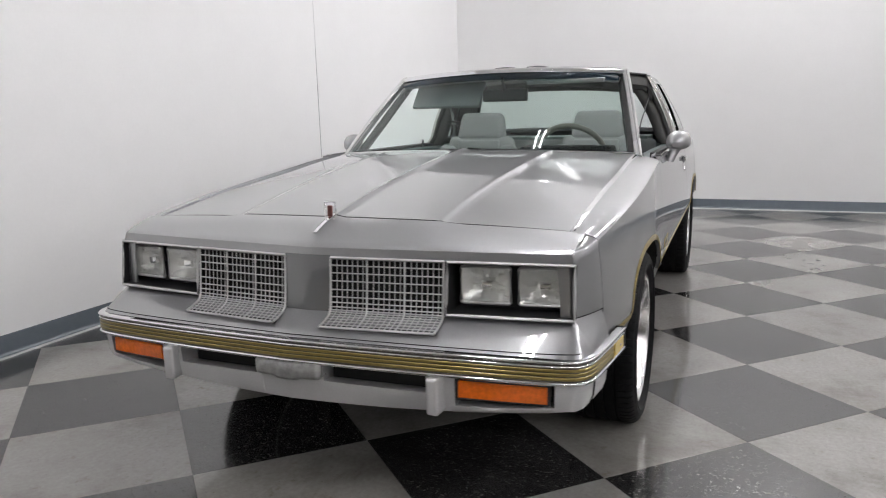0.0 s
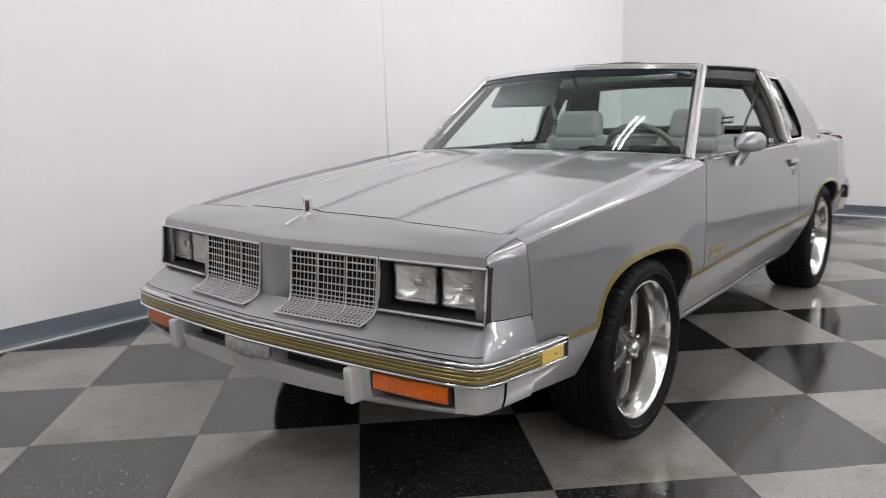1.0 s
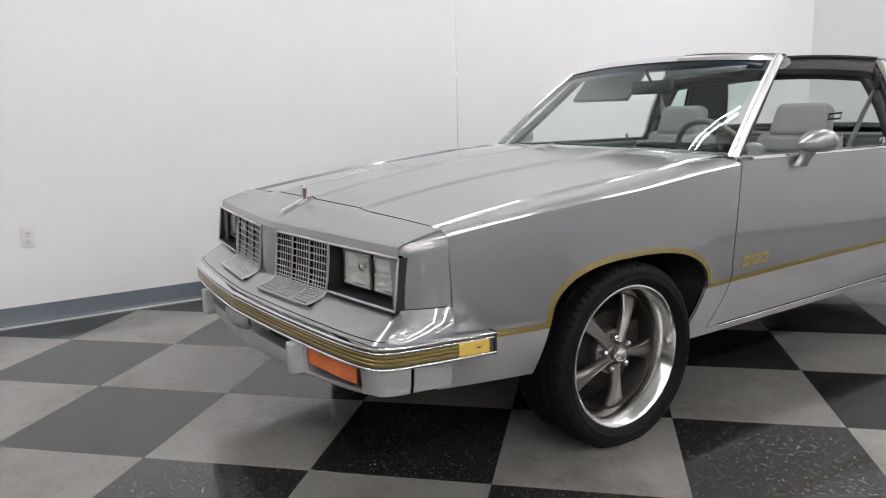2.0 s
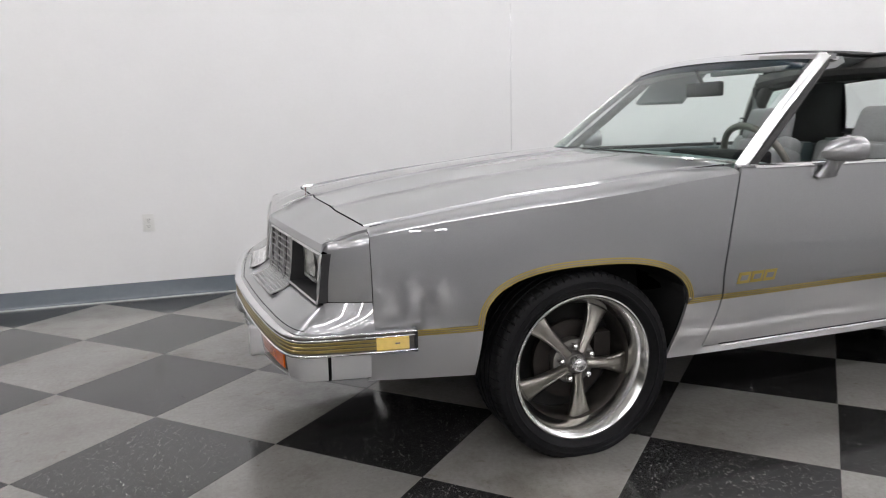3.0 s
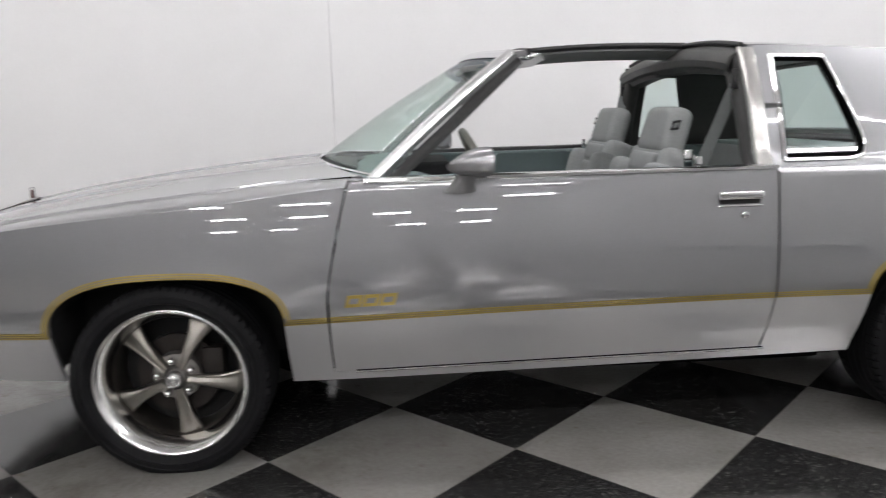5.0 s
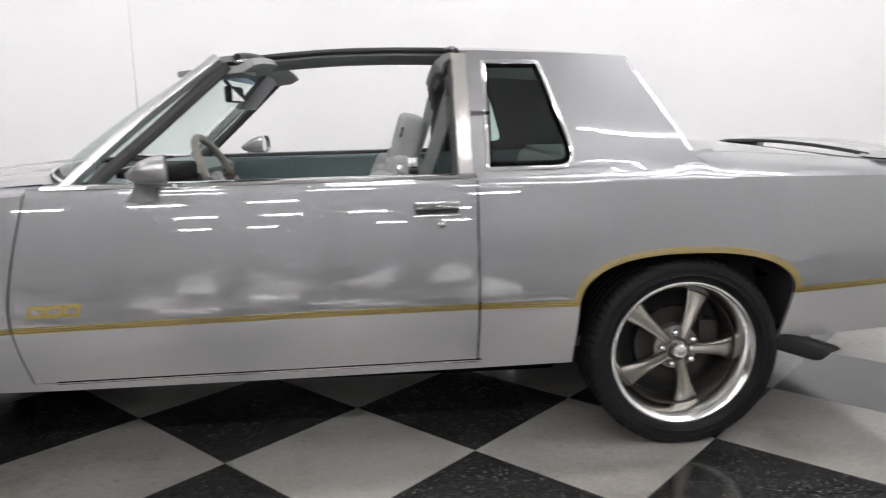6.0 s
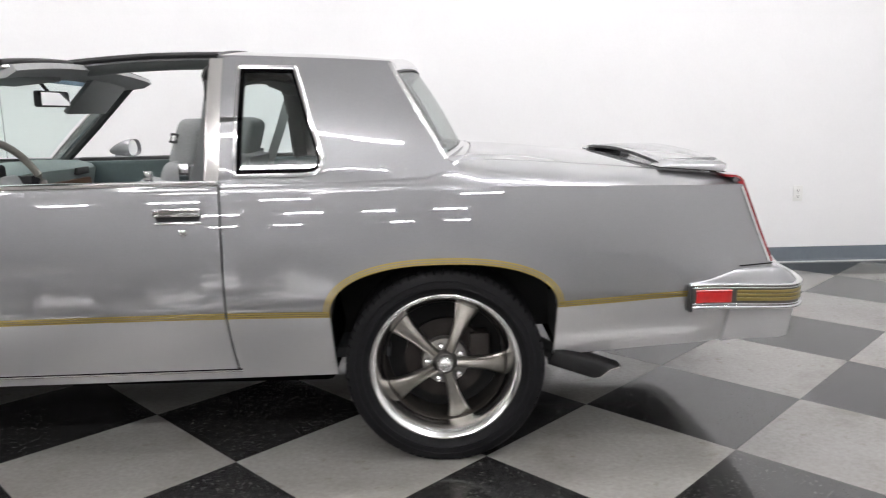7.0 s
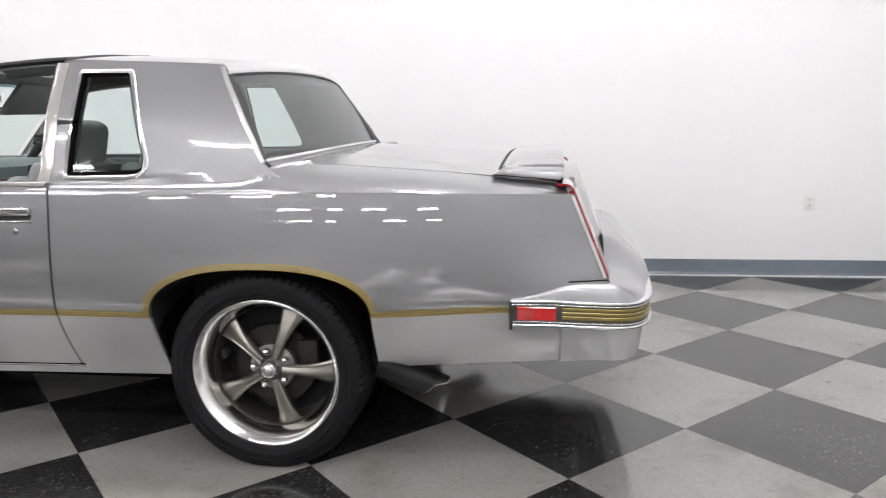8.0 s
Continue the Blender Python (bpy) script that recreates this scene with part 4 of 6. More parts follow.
part("ornament_foot", rbox(-0.800, -0.784, -0.006, 0.006, oz - 0.006, oz + 0.006, 0.002), M_CHROME, ornament)

# antenna on the passenger fender
ant = part("antenna", tube(bmesh.new(), [(0.44, 0.765, 0.94), (0.44, 0.768, 1.35), (0.442, 0.772, 1.765)], [0.0018, 0.0015, 0.0011], 6), M_CHROME, car, "thin steel antenna mast")
part("antenna_base", shaped(lathe(bmesh.new(), [(0.0001, 0.016), (0.006, 0.015), (0.010, 0.006), (0.014, 0.0), (0.014, -0.01)], 16), Matrix.Translation((0.44, 0.765, 0.950)) @ Matrix.Rotation(-math.pi / 2, 4, "X")), M_CHROME, ant)


# ---- windshield, pillars and roof ----
def ws_base(u):
    return Vector((0.455 + 0.245 * abs(u) ** 2.2, -0.755 * u, 1.000 - 0.028 * u * u))


def ws_top(u):
    return Vector((1.075 + 0.09 * u * u, -0.618 * u, 1.386 - 0.024 * u * u))


def ws(u, t):
    p = ws_base(u).lerp(ws_top(u), t)
    return p + Vector((-0.6, 0, 0.8)) * 0.014 * math.sin(math.pi * t)


def pane(name, us, ts, fn, mat, parent, label, t=0.004, ref=(1.6, 0, 0.9)):
    ob = part(name, slab([[fn(u, v) for u in us] for v in ts], t, ref), mat, parent, label)
    return ob


us = list(np.linspace(-0.955, 0.955, 25))
windshield = pane("windshield", us, list(np.linspace(0.02, 0.87, 9)), ws, M_WS, car, "greenish windshield glass")
pane("shade_band", us, list(np.linspace(0.87, 0.965, 4)), ws, M_SHADE, windshield, "dark shade band")
# bright moulding at the foot and the head of the glass
pts = [ws(u, -0.01) + Vector((-0.006, 0, 0.002)) for u in np.linspace(-1, 1, 31)]
part("base_moulding", tube(bmesh.new(), pts, 0.0055, 6), M_CHROME, windshield, "chrome moulding")
pts = [ws(u, 0.985) + Vector((-0.004, 0, 0.006)) for u in np.linspace(-1, 1, 31)]
rows = [[p + Vector((dx, 0, dz)) for p in pts] for dx, dz in ((-0.012, -0.012), (-0.006, 0.004), (0.012, 0.012), (0.03, 0.012))]
part("head_moulding", slab(rows, 0.006, (1.6, 0, 0.9)), M_CHROME, windshield, "chrome moulding")

roof_mid = curve([(1.05, 1.386), (1.25, 1.402), (1.6, 1.413), (2.0, 1.416), (2.3, 1.403), (2.66, 1.366)])
roof_edge = curve([(1.1, 1.355), (1.25, 1.372), (2.0, 1.372), (2.3, 1.359), (2.62, 1.338)])
roof_w = curve([(1.1, 0.620), (1.3, 0.635), (2.0, 0.655), (2.4, 0.645), (2.65, 0.632)])


def roof_pt(x, u):
    return Vector((x, -roof_w(x) * u, lerp(roof_mid(x), roof_edge(x), abs(u) ** 2.3)))


us = list(np.linspace(-1, 1, 31))
rows = [[roof_pt(lerp(ws_top(u).x + 0.022, 1.235, k / 4), u) for u in us] for k in range(5)]
roof_front = part("roof_front", slab(rows, 0.02, (1.4, 0, 0.9)), M_GREY, car, "painted roof rail above the windshield")
arch = lambda x: Vector((0, 0, 0.009 * math.sin(math.pi * min(max((x - 1.225) / 0.785, 0), 1))))
rows = [[roof_pt(x, q / 0.64) + arch(x) for q in np.linspace(-0.085, 0.085, 7)] for x in np.linspace(1.225, 2.01, 12)]
t_bar = part("roof_bar", slab(rows, 0.018, (1.6, 0, 0.9)), M_GREY, car, "painted middle bar of the open roof")
rows = [[roof_pt(x, q / 0.64) + arch(x) + Vector((0, 0, -0.022 - 0.034 * (1 - (q / 0.085) ** 2))) for q in np.linspace(-0.085, 0.085, 9)] for x in np.linspace(1.225, 2.01, 12)]
part("bar_lining", slab(rows, 0.006, (1.6, 0, 2)), M_VINYL, t_bar, "grey lining under the bar")
for sg in (-1, 1):
    pts = [roof_pt(x, sg * 0.092 / 0.64) + arch(x) + Vector((0, 0, -0.002)) for x in np.linspace(1.23, 2.0, 12)]
    part("weather_seal", tube(bmesh.new(), pts, 0.012, 8), M_BLACK, t_bar, "black rubber seal")
    pts = [roof_pt(1.245, sg * u) + Vector((0, 0, -0.006)) for u in np.linspace(0.14, 0.97, 9)]
    part("weather_seal", tube(bmesh.new(), pts, 0.012, 8), M_BLACK, roof_front, "black rubber seal")
    # latch plates at the corners of the opening
    part("roof_latch", rbox(1.235, 1.275, min(sg * 0.56, sg * 0.61), max(sg * 0.56, sg * 0.61), 1.345, 1.362, 0.004), M_CHROME, roof_front)


def rear_edge(u):
    return 2.572 + 0.055 * (1 - u * u)


rows = [[roof_pt(lerp(2.0, rear_edge(u), k / 10), u) for u in us] for k in range(11)]
roof = part("roof", slab(rows, 0.02, (2.3, 0, 0.9)), M_GREY, car, "painted rear roof")


part("roof_seal", tube(bmesh.new(), [roof_pt(1.992, u) + Vector((0, 0, -0.003)) for u in np.linspace(-0.97, 0.97, 25)], 0.009, 8), M_BLACK, roof, "black rubber seal")


def sail_w(x, z):
    return 0.655 + 0.415 * (1.372 - z) + 0.02 * math.sin(math.pi * min(max((1.372 - z) / 0.42, 0), 1)) - 0.018 * sstep(2.30, 2.70, x) * sstep(1.0, 1.34, z) - 0.003 + 0.026 * (1 - sstep(0.945, 0.990, z)) * (1 - sstep(2.45, 2.62, x))


OUT = [(2.004, 0.945), (2.004, 1.371), (2.15, 1.367), (2.30, 1.359), (2.45, 1.3505), (2.574, 1.342), (2.594, 1.30), (2.640, 1.22), (2.684, 1.145), (2.722, 1.085), (2.752, 1.030), (2.782, 1.0), (2.86, 0.945)]


def ray_hit(poly, c, ang):
    """Distance from c to the polygon in a direction."""
    dx, dz = math.cos(ang), math.sin(ang)
    best = None
    for a, b in zip(poly, poly[1:] + poly[:1]):
        ex, ez = b[0] - a[0], b[1] - a[1]
        det = dx * -ez + ex * dz
        if abs(det) < 1e-12:
            continue
        rx, rz = a[0] - c[0], a[1] - c[1]
        t, q = (rx * -ez + ex * rz) / det, (dx * rz - dz * rx) / det
        if t > 0 and -1e-9 <= q <= 1 + 1e-9:
            best = t if best is None else min(best, t)
    return best or 0.01


WC = (2.185, 1.16)
WIN = rounded_poly([((2.066, 0.974), 0.012), ((2.070, 1.338), 0.012), ((2.266, 1.333), 0.016), ((2.384, 0.974), 0.085)])
angs = sorted({round(a, 5) for a in list(np.linspace(-math.pi, math.pi, 73)[:-1]) + [math.atan2(z - WC[1], x - WC[0]) for x, z in OUT + WIN]})


def window_loop(inset):
    """The window's outline drawn in by a constant distance, sampled by angle."""
    planes = []
    for p, q in zip(WIN, WIN[1:] + WIN[:1]):
        nx, nz = q[1] - p[1], p[0] - q[0]
        l = math.hypot(nx, nz)
        if l < 1e-6:
            continue
        nx, nz = nx / l, nz / l
        d = nx * (p[0] - WC[0]) + nz * (p[1] - WC[1])
        if d < 0:
            nx, nz, d = -nx, -nz, -d
        planes.append((nx, nz, d - inset))
    out = []
    for a in angs:
        c, sn = math.cos(a), math.sin(a)
        r = min(d / (nx * c + nz * sn) for nx, nz, d in planes if nx * c + nz * sn > 1e-6)
        out.append((WC[0] + r * c, WC[1] + r * sn))
    return out + out[:1]


for s in (-1, 1):
    on = lambda pts, off: [Vector((x, s * (sail_w(x, z) + off), z)) for x, z in pts]
    edge = [(WC[0] + ray_hit(OUT, WC, a) * math.cos(a), WC[1] + ray_hit(OUT, WC, a) * math.sin(a)) for a in angs]
    edge.append(edge[0])
    hole = window_loop(0.008)
    rows = [on([(lerp(h[0], e[0], k / 7), lerp(h[1], e[1], k / 7)) for h, e in zip(hole, edge)], 0) for k in range(8)]
    sail = part("sail_panel", slab(rows, 0.012, CORE), M_GREY, car, "painted roof side round the quarter window", sharp=30)
    rows = [on([(lerp(h[0], e[0], k / 3), lerp(h[1], e[1], k / 3)) for h, e in zip(window_loop(0.02), edge)], -0.035) for k in range(4)]
    part("inner_trim", slab([[p for p in r] for r in rows], 0.004, CORE), M_HOOP, sail, "dark grey inner trim")
    rows = [on(window_loop(d), o) for d, o in ((-0.002, 0.001), (0.001, 0.006), (0.007, 0.008), (0.012, 0.006), (0.014, -0.01))]
    part("window_frame", slab(rows, 0.002, (2.18, 0, 1.15)), M_CHROME, sail, "bright chrome window frame")
    rows = [on(window_loop(d), o) for d, o in ((0.012, 0.002), (0.022, -0.004), (0.024, -0.02))]
    part("window_seal", slab(rows, 0.003, (2.18, 0, 1.15)), M_GAP, sail, "black rubber seal")
    bm = bmesh.new()
    loop = on(window_loop(0.022)[:-1], -0.008)
    bm.faces.new([bm.verts.new(p) for p in loop])
    part("quarter_glass", bm, M_SIDEGLASS, sail, "greenish quarter window glass")
    # bright strip at the front of the rear roof, with the dark seal ahead of it
    pts = [Vector((2.0 - 0.004 * k / 8, s * (sail_w(2.0, lerp(0.955, 1.362, k / 8)) - 0.002), lerp(0.955, 1.362, k / 8))) for k in range(9)]
    rows = [[p + Vector((dx, s * dy, 0)) for p in pts] for dx, dy in ((-0.022, -0.016), (-0.019, 0.000), (-0.012, 0.004), (0.006, 0.006), (0.024, 0.0055))]
    part("pillar_moulding", slab(rows, 0.004, CORE), M_CREAM, sail, "pale satin pillar moulding")
    pts = [p + Vector((-0.024, -s * 0.028, -0.022 * k / 8)) for k, p in enumerate(pts)]
    part("pillar_seal", tube(bmesh.new(), pts, 0.012, 8), M_LINER, sail, "dark pillar seal")
    pts = [p + Vector((0.022, -s * 0.045, -0.03 * k / 8)) for k, p in enumerate(pts)]
    part("pillar_trim", tube(bmesh.new(), pts, 0.038, 12), M_HOOP, sail, "dark grey pillar trim")
    # windshield pillar
    b0, b1 = Vector((0.682, s * 0.768, 0.958)), Vector((1.178, s * 0.628, 1.372))
    rows = []
    d = (b1 - b0).normalized()
    nf = Vector((-0.62, s * 0.25, 0.74)).normalized()
    side = d.cross(nf).normalized()
    if side.y * s < 0:
        side = -side
    for k in range(9):
        p = b0.lerp(b1, k / 8) + nf * 0.010 * math.sin(math.pi * k / 8)
        rows.append([p + side * a + nf * b for a, b in ((-0.022, -0.002), (-0.020, 0.006), (-0.015, 0.009), (-0.006, 0.008), (-0.003, 0.003), (0.000, 0.008), (0.005, 0.007), (0.011, 0.000), (0.016, -0.009), (0.018, -0.013), (0.014, -0.020), (0.004, -0.034), (-0.014, -0.030))])
    bm = bmesh.new()
    vs = quads(bm, rows, close_v=True)
    bm.faces.new(vs[0]), bm.faces.new(vs[-1])
    pillar = part("windshield_pillar", bm, M_BRIGHT, car, "bright chrome windshield pillar", sharp=30)
    part("inner_trim", tube(bmesh.new(), [b0 + Vector((0.05, -s * 0.035, -0.03)), b0.lerp(b1, 0.5) + Vector((0.045, -s * 0.032, -0.03)), b1 + Vector((0.03, -s * 0.03, -0.03))], 0.022, 8), M_LINER, pillar, "dark pillar trim")
    # base of the pillar and corner of the door frame
    rows = [[Vector((x, s * w, z)) for w, z in ((0.874, 0.957), (0.872, 0.965), (0.862, 0.969), (0.838, 0.969))] for x in (0.665, 0.72, 0.76, 0.80)]
    part("corner_moulding", slab(rows, 0.004, CORE), M_CHROME, pillar)

# headliner pads over the opening
part("header_pad", slab([[roof_pt(x, u) + Vector((0, 0, -0.045 - dz)) for u in np.linspace(-0.96, 0.96, 17)] for x, dz in ((1.10, 0.0), (1.16, 0.015), (1.26, 0.012), (1.30, -0.01))], 0.025, (1.2, 0, 2)), M_ROOFCLOTH, roof_front, "grey padded header trim")
hoop = [(0.03, 0.012), (-0.01, 0.004), (-0.045, -0.008), (-0.072, -0.028), (-0.082, -0.052), (-0.07, -0.078), (-0.035, -0.094), (0.01, -0.096), (0.05, -0.085)]
part("hoop_pad", slab([[roof_pt(2.0, u) + Vector((dx + 0.02, 0, dz - 0.014)) for u in np.linspace(-0.985, 0.985, 31)] for dx, dz in hoop], 0.01, (2.03, 0, 1.3)), M_HOOP, roof, "dark grey padded roof hoop")
part("headliner", slab([[roof_pt(x, u) + Vector((0, 0, -0.04)) for u in np.linspace(-0.93, 0.93, 11)] for x in (2.02, 2.3, 2.56)], 0.01, (2.3, 0, 2)), M_ROOFCLOTH, roof, "grey cloth headliner")

# rear window
def rw_top(u):
    return Vector((rear_edge(u) + 0.006, -0.648 * u, lerp(roof_mid(rear_edge(u)), roof_edge(rear_edge(u)), abs(u) ** 2.3) - 0.008))


def rw_base(u):
    return Vector((2.742 + 0.085 * (1 - u * u), -0.770 * u, 1.020 + 0.018 * (1 - u * u)))


def rw(u, t):
    return rw_top(u).lerp(rw_base(u), t) + Vector((0.012 * math.sin(math.pi * t), 0, 0))


edge_x = curve([(-q[1], q[0]) for q in OUT[5:]])
us = list(np.linspace(-0.97, 0.97, 21))
rear_window = pane("rear_window", us, list(np.linspace(0.03, 0.97, 8)), rw, M_REARGLASS, car, "greenish rear window glass", ref=(2.2, 0, 1.0))
for sg in (-1, 1):
    rows, seal = [[], [], []], [[], []]
    for t in np.linspace(0.0, 1.0, 14):
        p = rw(sg * 0.965, t)
        xe = edge_x(-p.z)
        e = Vector((xe, -sg * (sail_w(xe, p.z) + 0.001), p.z))
        rows[0].append(e + Vector((-0.006, 0, 0))), rows[1].append(e + Vector((0.006, -sg * 0.003, 0)))
        rows[2].append(e.lerp(p, 0.14) + Vector((0.008, 0, 0)))
        seal[0].append(e.lerp(p, 0.12) + Vector((0.004, 0, 0))), seal[1].append(p + Vector((0.001, 0, 0)))
    part("window_seal", slab(seal, 0.006, (2.2, 0, 1.0)), M_BLACK, rear_window, "black window seal")
    part("window_frame", slab(rows, 0.006, (2.2, 0, 1.0)), M_BRIGHT, rear_window, "bright chrome moulding")
part("window_frame", tube(bmesh.new(), [rw(u, 1.0) + Vector((0.004, 0, 0)) for u in np.linspace(-1, 1, 25)], 0.009, 6), M_BRIGHT, rear_window)
us = list(np.linspace(-1, 1, 25))
rows = [[rw(u, t) + Vector((o, 0, 0.5 * o)) for u in us] for t, o in ((-0.03, 0.002), (0.0, 0.008), (0.06, 0.008), (0.085, 0.001))]
part("window_frame", slab(rows, 0.006, (2.2, 0, 1.0)), M_BRIGHT, rear_window, "bright moulding over the glass")
rows = [[rw(u, t) + Vector((0.004, 0, 0)) for u in us] for t in (0.08, 0.10)]
part("window_seal", slab(rows, 0.004, (2.2, 0, 1.0)), M_BLACK, rear_window, "black window seal")

# deck lid, the panel ahead of it, and the tail
def deck_z(x, u):
    return top_z(x) + 0.001 + lerp(0.026, 0.010, sstep(2.9, 3.55, x)) * (1 - abs(u) ** 2.2)


def deck_front(u):
    return 2.81 + 0.06 * (1 - u * u)


us = list(np.linspace(-1, 1, 25))
rows = [[Vector((lerp(rw_base(u).x - 0.005, deck_front(u) - 0.004, k / 4), lerp(-0.76 * u, -top_w(2.8) * u * 0.985, k / 4), lerp(rw_base(u).z - 0.006, deck_z(deck_front(u), u), k / 4))) for u in us] for k in range(5)]
part("rear_shelf_panel", slab(rows, 0.015, CORE), M_GREY, car)
rows = [[Vector((lerp(deck_front(u), 3.735, k / 14), -(top_w(lerp(deck_front(u), 3.735, k / 14)) - 0.005) * u, deck_z(lerp(deck_front(u), 3.735, k / 14), u) - 0.012 * sstep(12, 14, k))) for u in us] for k in range(15)]
rows.append([Vector((3.752, -0.66 * u, deck_z(3.735, u) - 0.045)) for u in us])
part("deck_lid", slab(rows, 0.012, CORE), M_GREY, car, sharp=30)
rows = [[Vector((tail(z) - 0.004, -w, z)) for w in np.linspace(-0.745, 0.745, 13)] for z in np.linspace(0.935, 0.60, 6)]
tail_panel = part("tail_panel", slab(rows, 0.015, CORE), M_GREY, car)
for sg in (-1, 1):
    wl = lambda z: side_w(tail(z) - 0.01, z) - 0.002
    zt = list(np.linspace(0.926, 0.650, 10))
    rows = [[Vector((tail(z) + 0.012 - 0.008 * (k == 5), sg * lerp(0.40, wl(z) + 0.001, k / 5), z)) for k in range(6)] for z in zt]
    tl = part("tail_light", slab(rows, 0.02, CORE), M_TAILRED, car, "tall red tail light lens")
    # the lens turns over the shoulder at its head
    head = [(tail(0.926) + 0.004, 0.926), (tail(0.926) - 0.004, 0.936), (tail(0.926) - 0.016, 0.941), (tail(0.926) - 0.05, 0.9425)]
    rows = [[Vector((x, sg * lerp(0.60, wl(0.926) - 0.020 * k / 3, q / 3), z + 0.002 * (1 - q / 3))) for q in range(4)] for k, (x, z) in enumerate(head)]
    part("lens_cap", slab(rows, 0.008, CORE), M_TAILRED, tl, "red lens top")
    rows = [[Vector((tail(z) + dx, sg * (side_w(tail(z) + dx, z) + dy), z)) for z in np.linspace(0.905, 0.650, 10)] for dx, dy in ((-0.015, -0.001), (-0.0135, 0.0025), (-0.009, 0.003), (-0.005, 0.001))]
    part("tail_light_frame", slab(rows, 0.004, CORE), M_BRIGHT, tl, "bright edge moulding")
# body-coloured panel between the lamps, bowed out a little
rows = [[Vector((tail(z) + 0.012 + 0.026 * (1 - (w / 0.40) ** 4), -w, z)) for w in np.linspace(-0.40, 0.40, 13)] for z in (0.930, 0.925, 0.85, 0.77, 0.70, 0.66)]
rows.insert(0, [Vector((3.735, p.y, 0.934)) for p in rows[0]])
part("tail_centre", slab(rows, 0.012, CORE), M_GREY, tail_panel, sharp=40)

# spoiler along the rear of the lid: an arched blade on two end pods, open underneath
def spoiler_z(w):
    return 0.972 + 0.026 * (1 - (w / 0.69) ** 2)


SECTION = [(3.505, -0.003), (3.512, 0.004), (3.545, 0.009), (3.63, 0.013), (3.708, 0.012), (3.717, 0.006), (3.709, -0.004), (3.63, -0.003), (3.53, -0.006)]
bm = bmesh.new()
vs = quads(bm, [[Vector((x, w, spoiler_z(w) + dz)) for x, dz in SECTION] for w in np.linspace(-0.60, 0.60, 25)], close_v=True)
bm.faces.new(vs[0]), bm.faces.new(vs[-1])
spoiler = part("spoiler", bm, M_GREY, car, "grey arched spoiler on the trunk lid", sharp=40)
# black strip: the rubber edge, and the blade's underside shade put into colour
rows = [[Vector((x, w, spoiler_z(w) + dz)) for w in np.linspace(-0.62, 0.62, 25)] for x, dz in ((3.5035, 0.0035), (3.501, -0.004), (3.507, -0.010), (3.56, -0.0075))]
part("spoiler_edge", slab(rows, 0.003, (3.6, 0, 2)), M_BLACK, spoiler, "black rubber leading edge, drawn deeper for the underside's shade")
for sg in (-1, 1):
    rows = []
    for w, k in ((0.575, 0.9), (0.585, 1.0), (0.66, 1.0), (0.685, 0.96), (0.698, 0.75), (0.702, 0.4)):
        top = spoiler_z(w) + 0.010
        prof = [(3.487, 0.0), (3.492, 0.25), (3.525, 1.0), (3.62, 1.0), (3.706, 0.97), (3.716, 0.80), (3.706, -0.10), (3.60, 0.0)]
        low = lambda x: deck_z(x, 0.97) + 0.004
        rows.append([Vector((lerp(3.60, x, 0.9 + 0.1 * k), sg * w, lerp(low(x), lerp(low(x), top, k), min(max(f, 0), 1)))) for x, f in prof])
    bm = bmesh.new()
    vs = quads(bm, rows, close_v=True)
    bm.faces.new(vs[0]), bm.faces.new(vs[-1])
    part("spoiler_pod", bm, M_GREY, spoiler, sharp=35)
    part("pod_gasket", slab([[Vector((x, sg * w, deck_z(x, 0.97) + 0.003)) for x in np.linspace(3.49, 3.712, 6)] for w in (0.58, 0.692)], 0.003, (3.6, 0, 0)), M_GAP, spoiler, "black gasket under the pod")
    # the foot is coloured black for the shadow it stands in
    part("pod_foot", rbox(3.525, 3.66, min(sg * 0.545, sg * 0.577), max(sg * 0.545, sg * 0.577), 0.945, 0.978, 0.006), M_BLACK, spoiler, "inner foot, black for the shadow under the blade")

# rear bumper
pts = [(4.022, 0.0), (4.012, 0.3), (3.996, 0.58), (3.974, 0.71), (3.940, 0.775), (3.895, 0.805), (3.85, 0.816), (3.70, 0.838), (3.552, 0.847)]
tt = [0.0]
for a, b in zip(pts, pts[1:]):
    tt.append(tt[-1] + math.hypot(b[0] - a[0], b[1] - a[1]))
bx, bw = curve(list(zip(tt, [p[0] for p in pts]))), curve(list(zip(tt, [p[1] for p in pts])))
half_r = [(bx(v), bw(v)) for v in np.linspace(0, tt[-1], 61)]
PATH_R = both_sides(half_r, lambda x: -0.018 * sstep(3.6, 4.0, x))
if PATH_R[len(PATH_R) // 2][1].x < 0:
    PATH_R = [(p, -n) for p, n in PATH_R]
seg = []
for p, n in PATH_R:
    if p.x > 3.70:
        k = sstep(3.70, 3.88, p.x)
        seg.append((Vector((p.x, math.copysign(lerp(side_w(p.x, 0.53) + 0.004, abs(p.y), k), p.y), lerp(-0.017, 0.004, k))), n))
prof = [(-0.004, 0.530), (-0.018, 0.48), (-0.040, 0.42), (-0.052, 0.39), (-0.058, 0.380), (-0.07, 0.378), (-0.10, 0.378), (-0.10, 0.530)]
bm = bmesh.new()
vs = quads(bm, [[p + n * (o * lerp(1.0, 0.40, sstep(3.72, 3.90, p.x)) if o > -0.065 else o) + Vector((0, 0, h)) for o, h in prof] for p, n in seg], close_v=True)
bm.faces.new(vs[0]), bm.faces.new(vs[-1])
rear_bumper = part("rear_bumper", bm, M_SILVER, car, "silver rear bumper with rub strip", sharp=30)
strip_set(PATH_R, rear_bumper, 0.508, 0.594, lambda p: p.x > 3.70, REAR_STRIP)
rows, seam = [], {-1: [], 1: []}
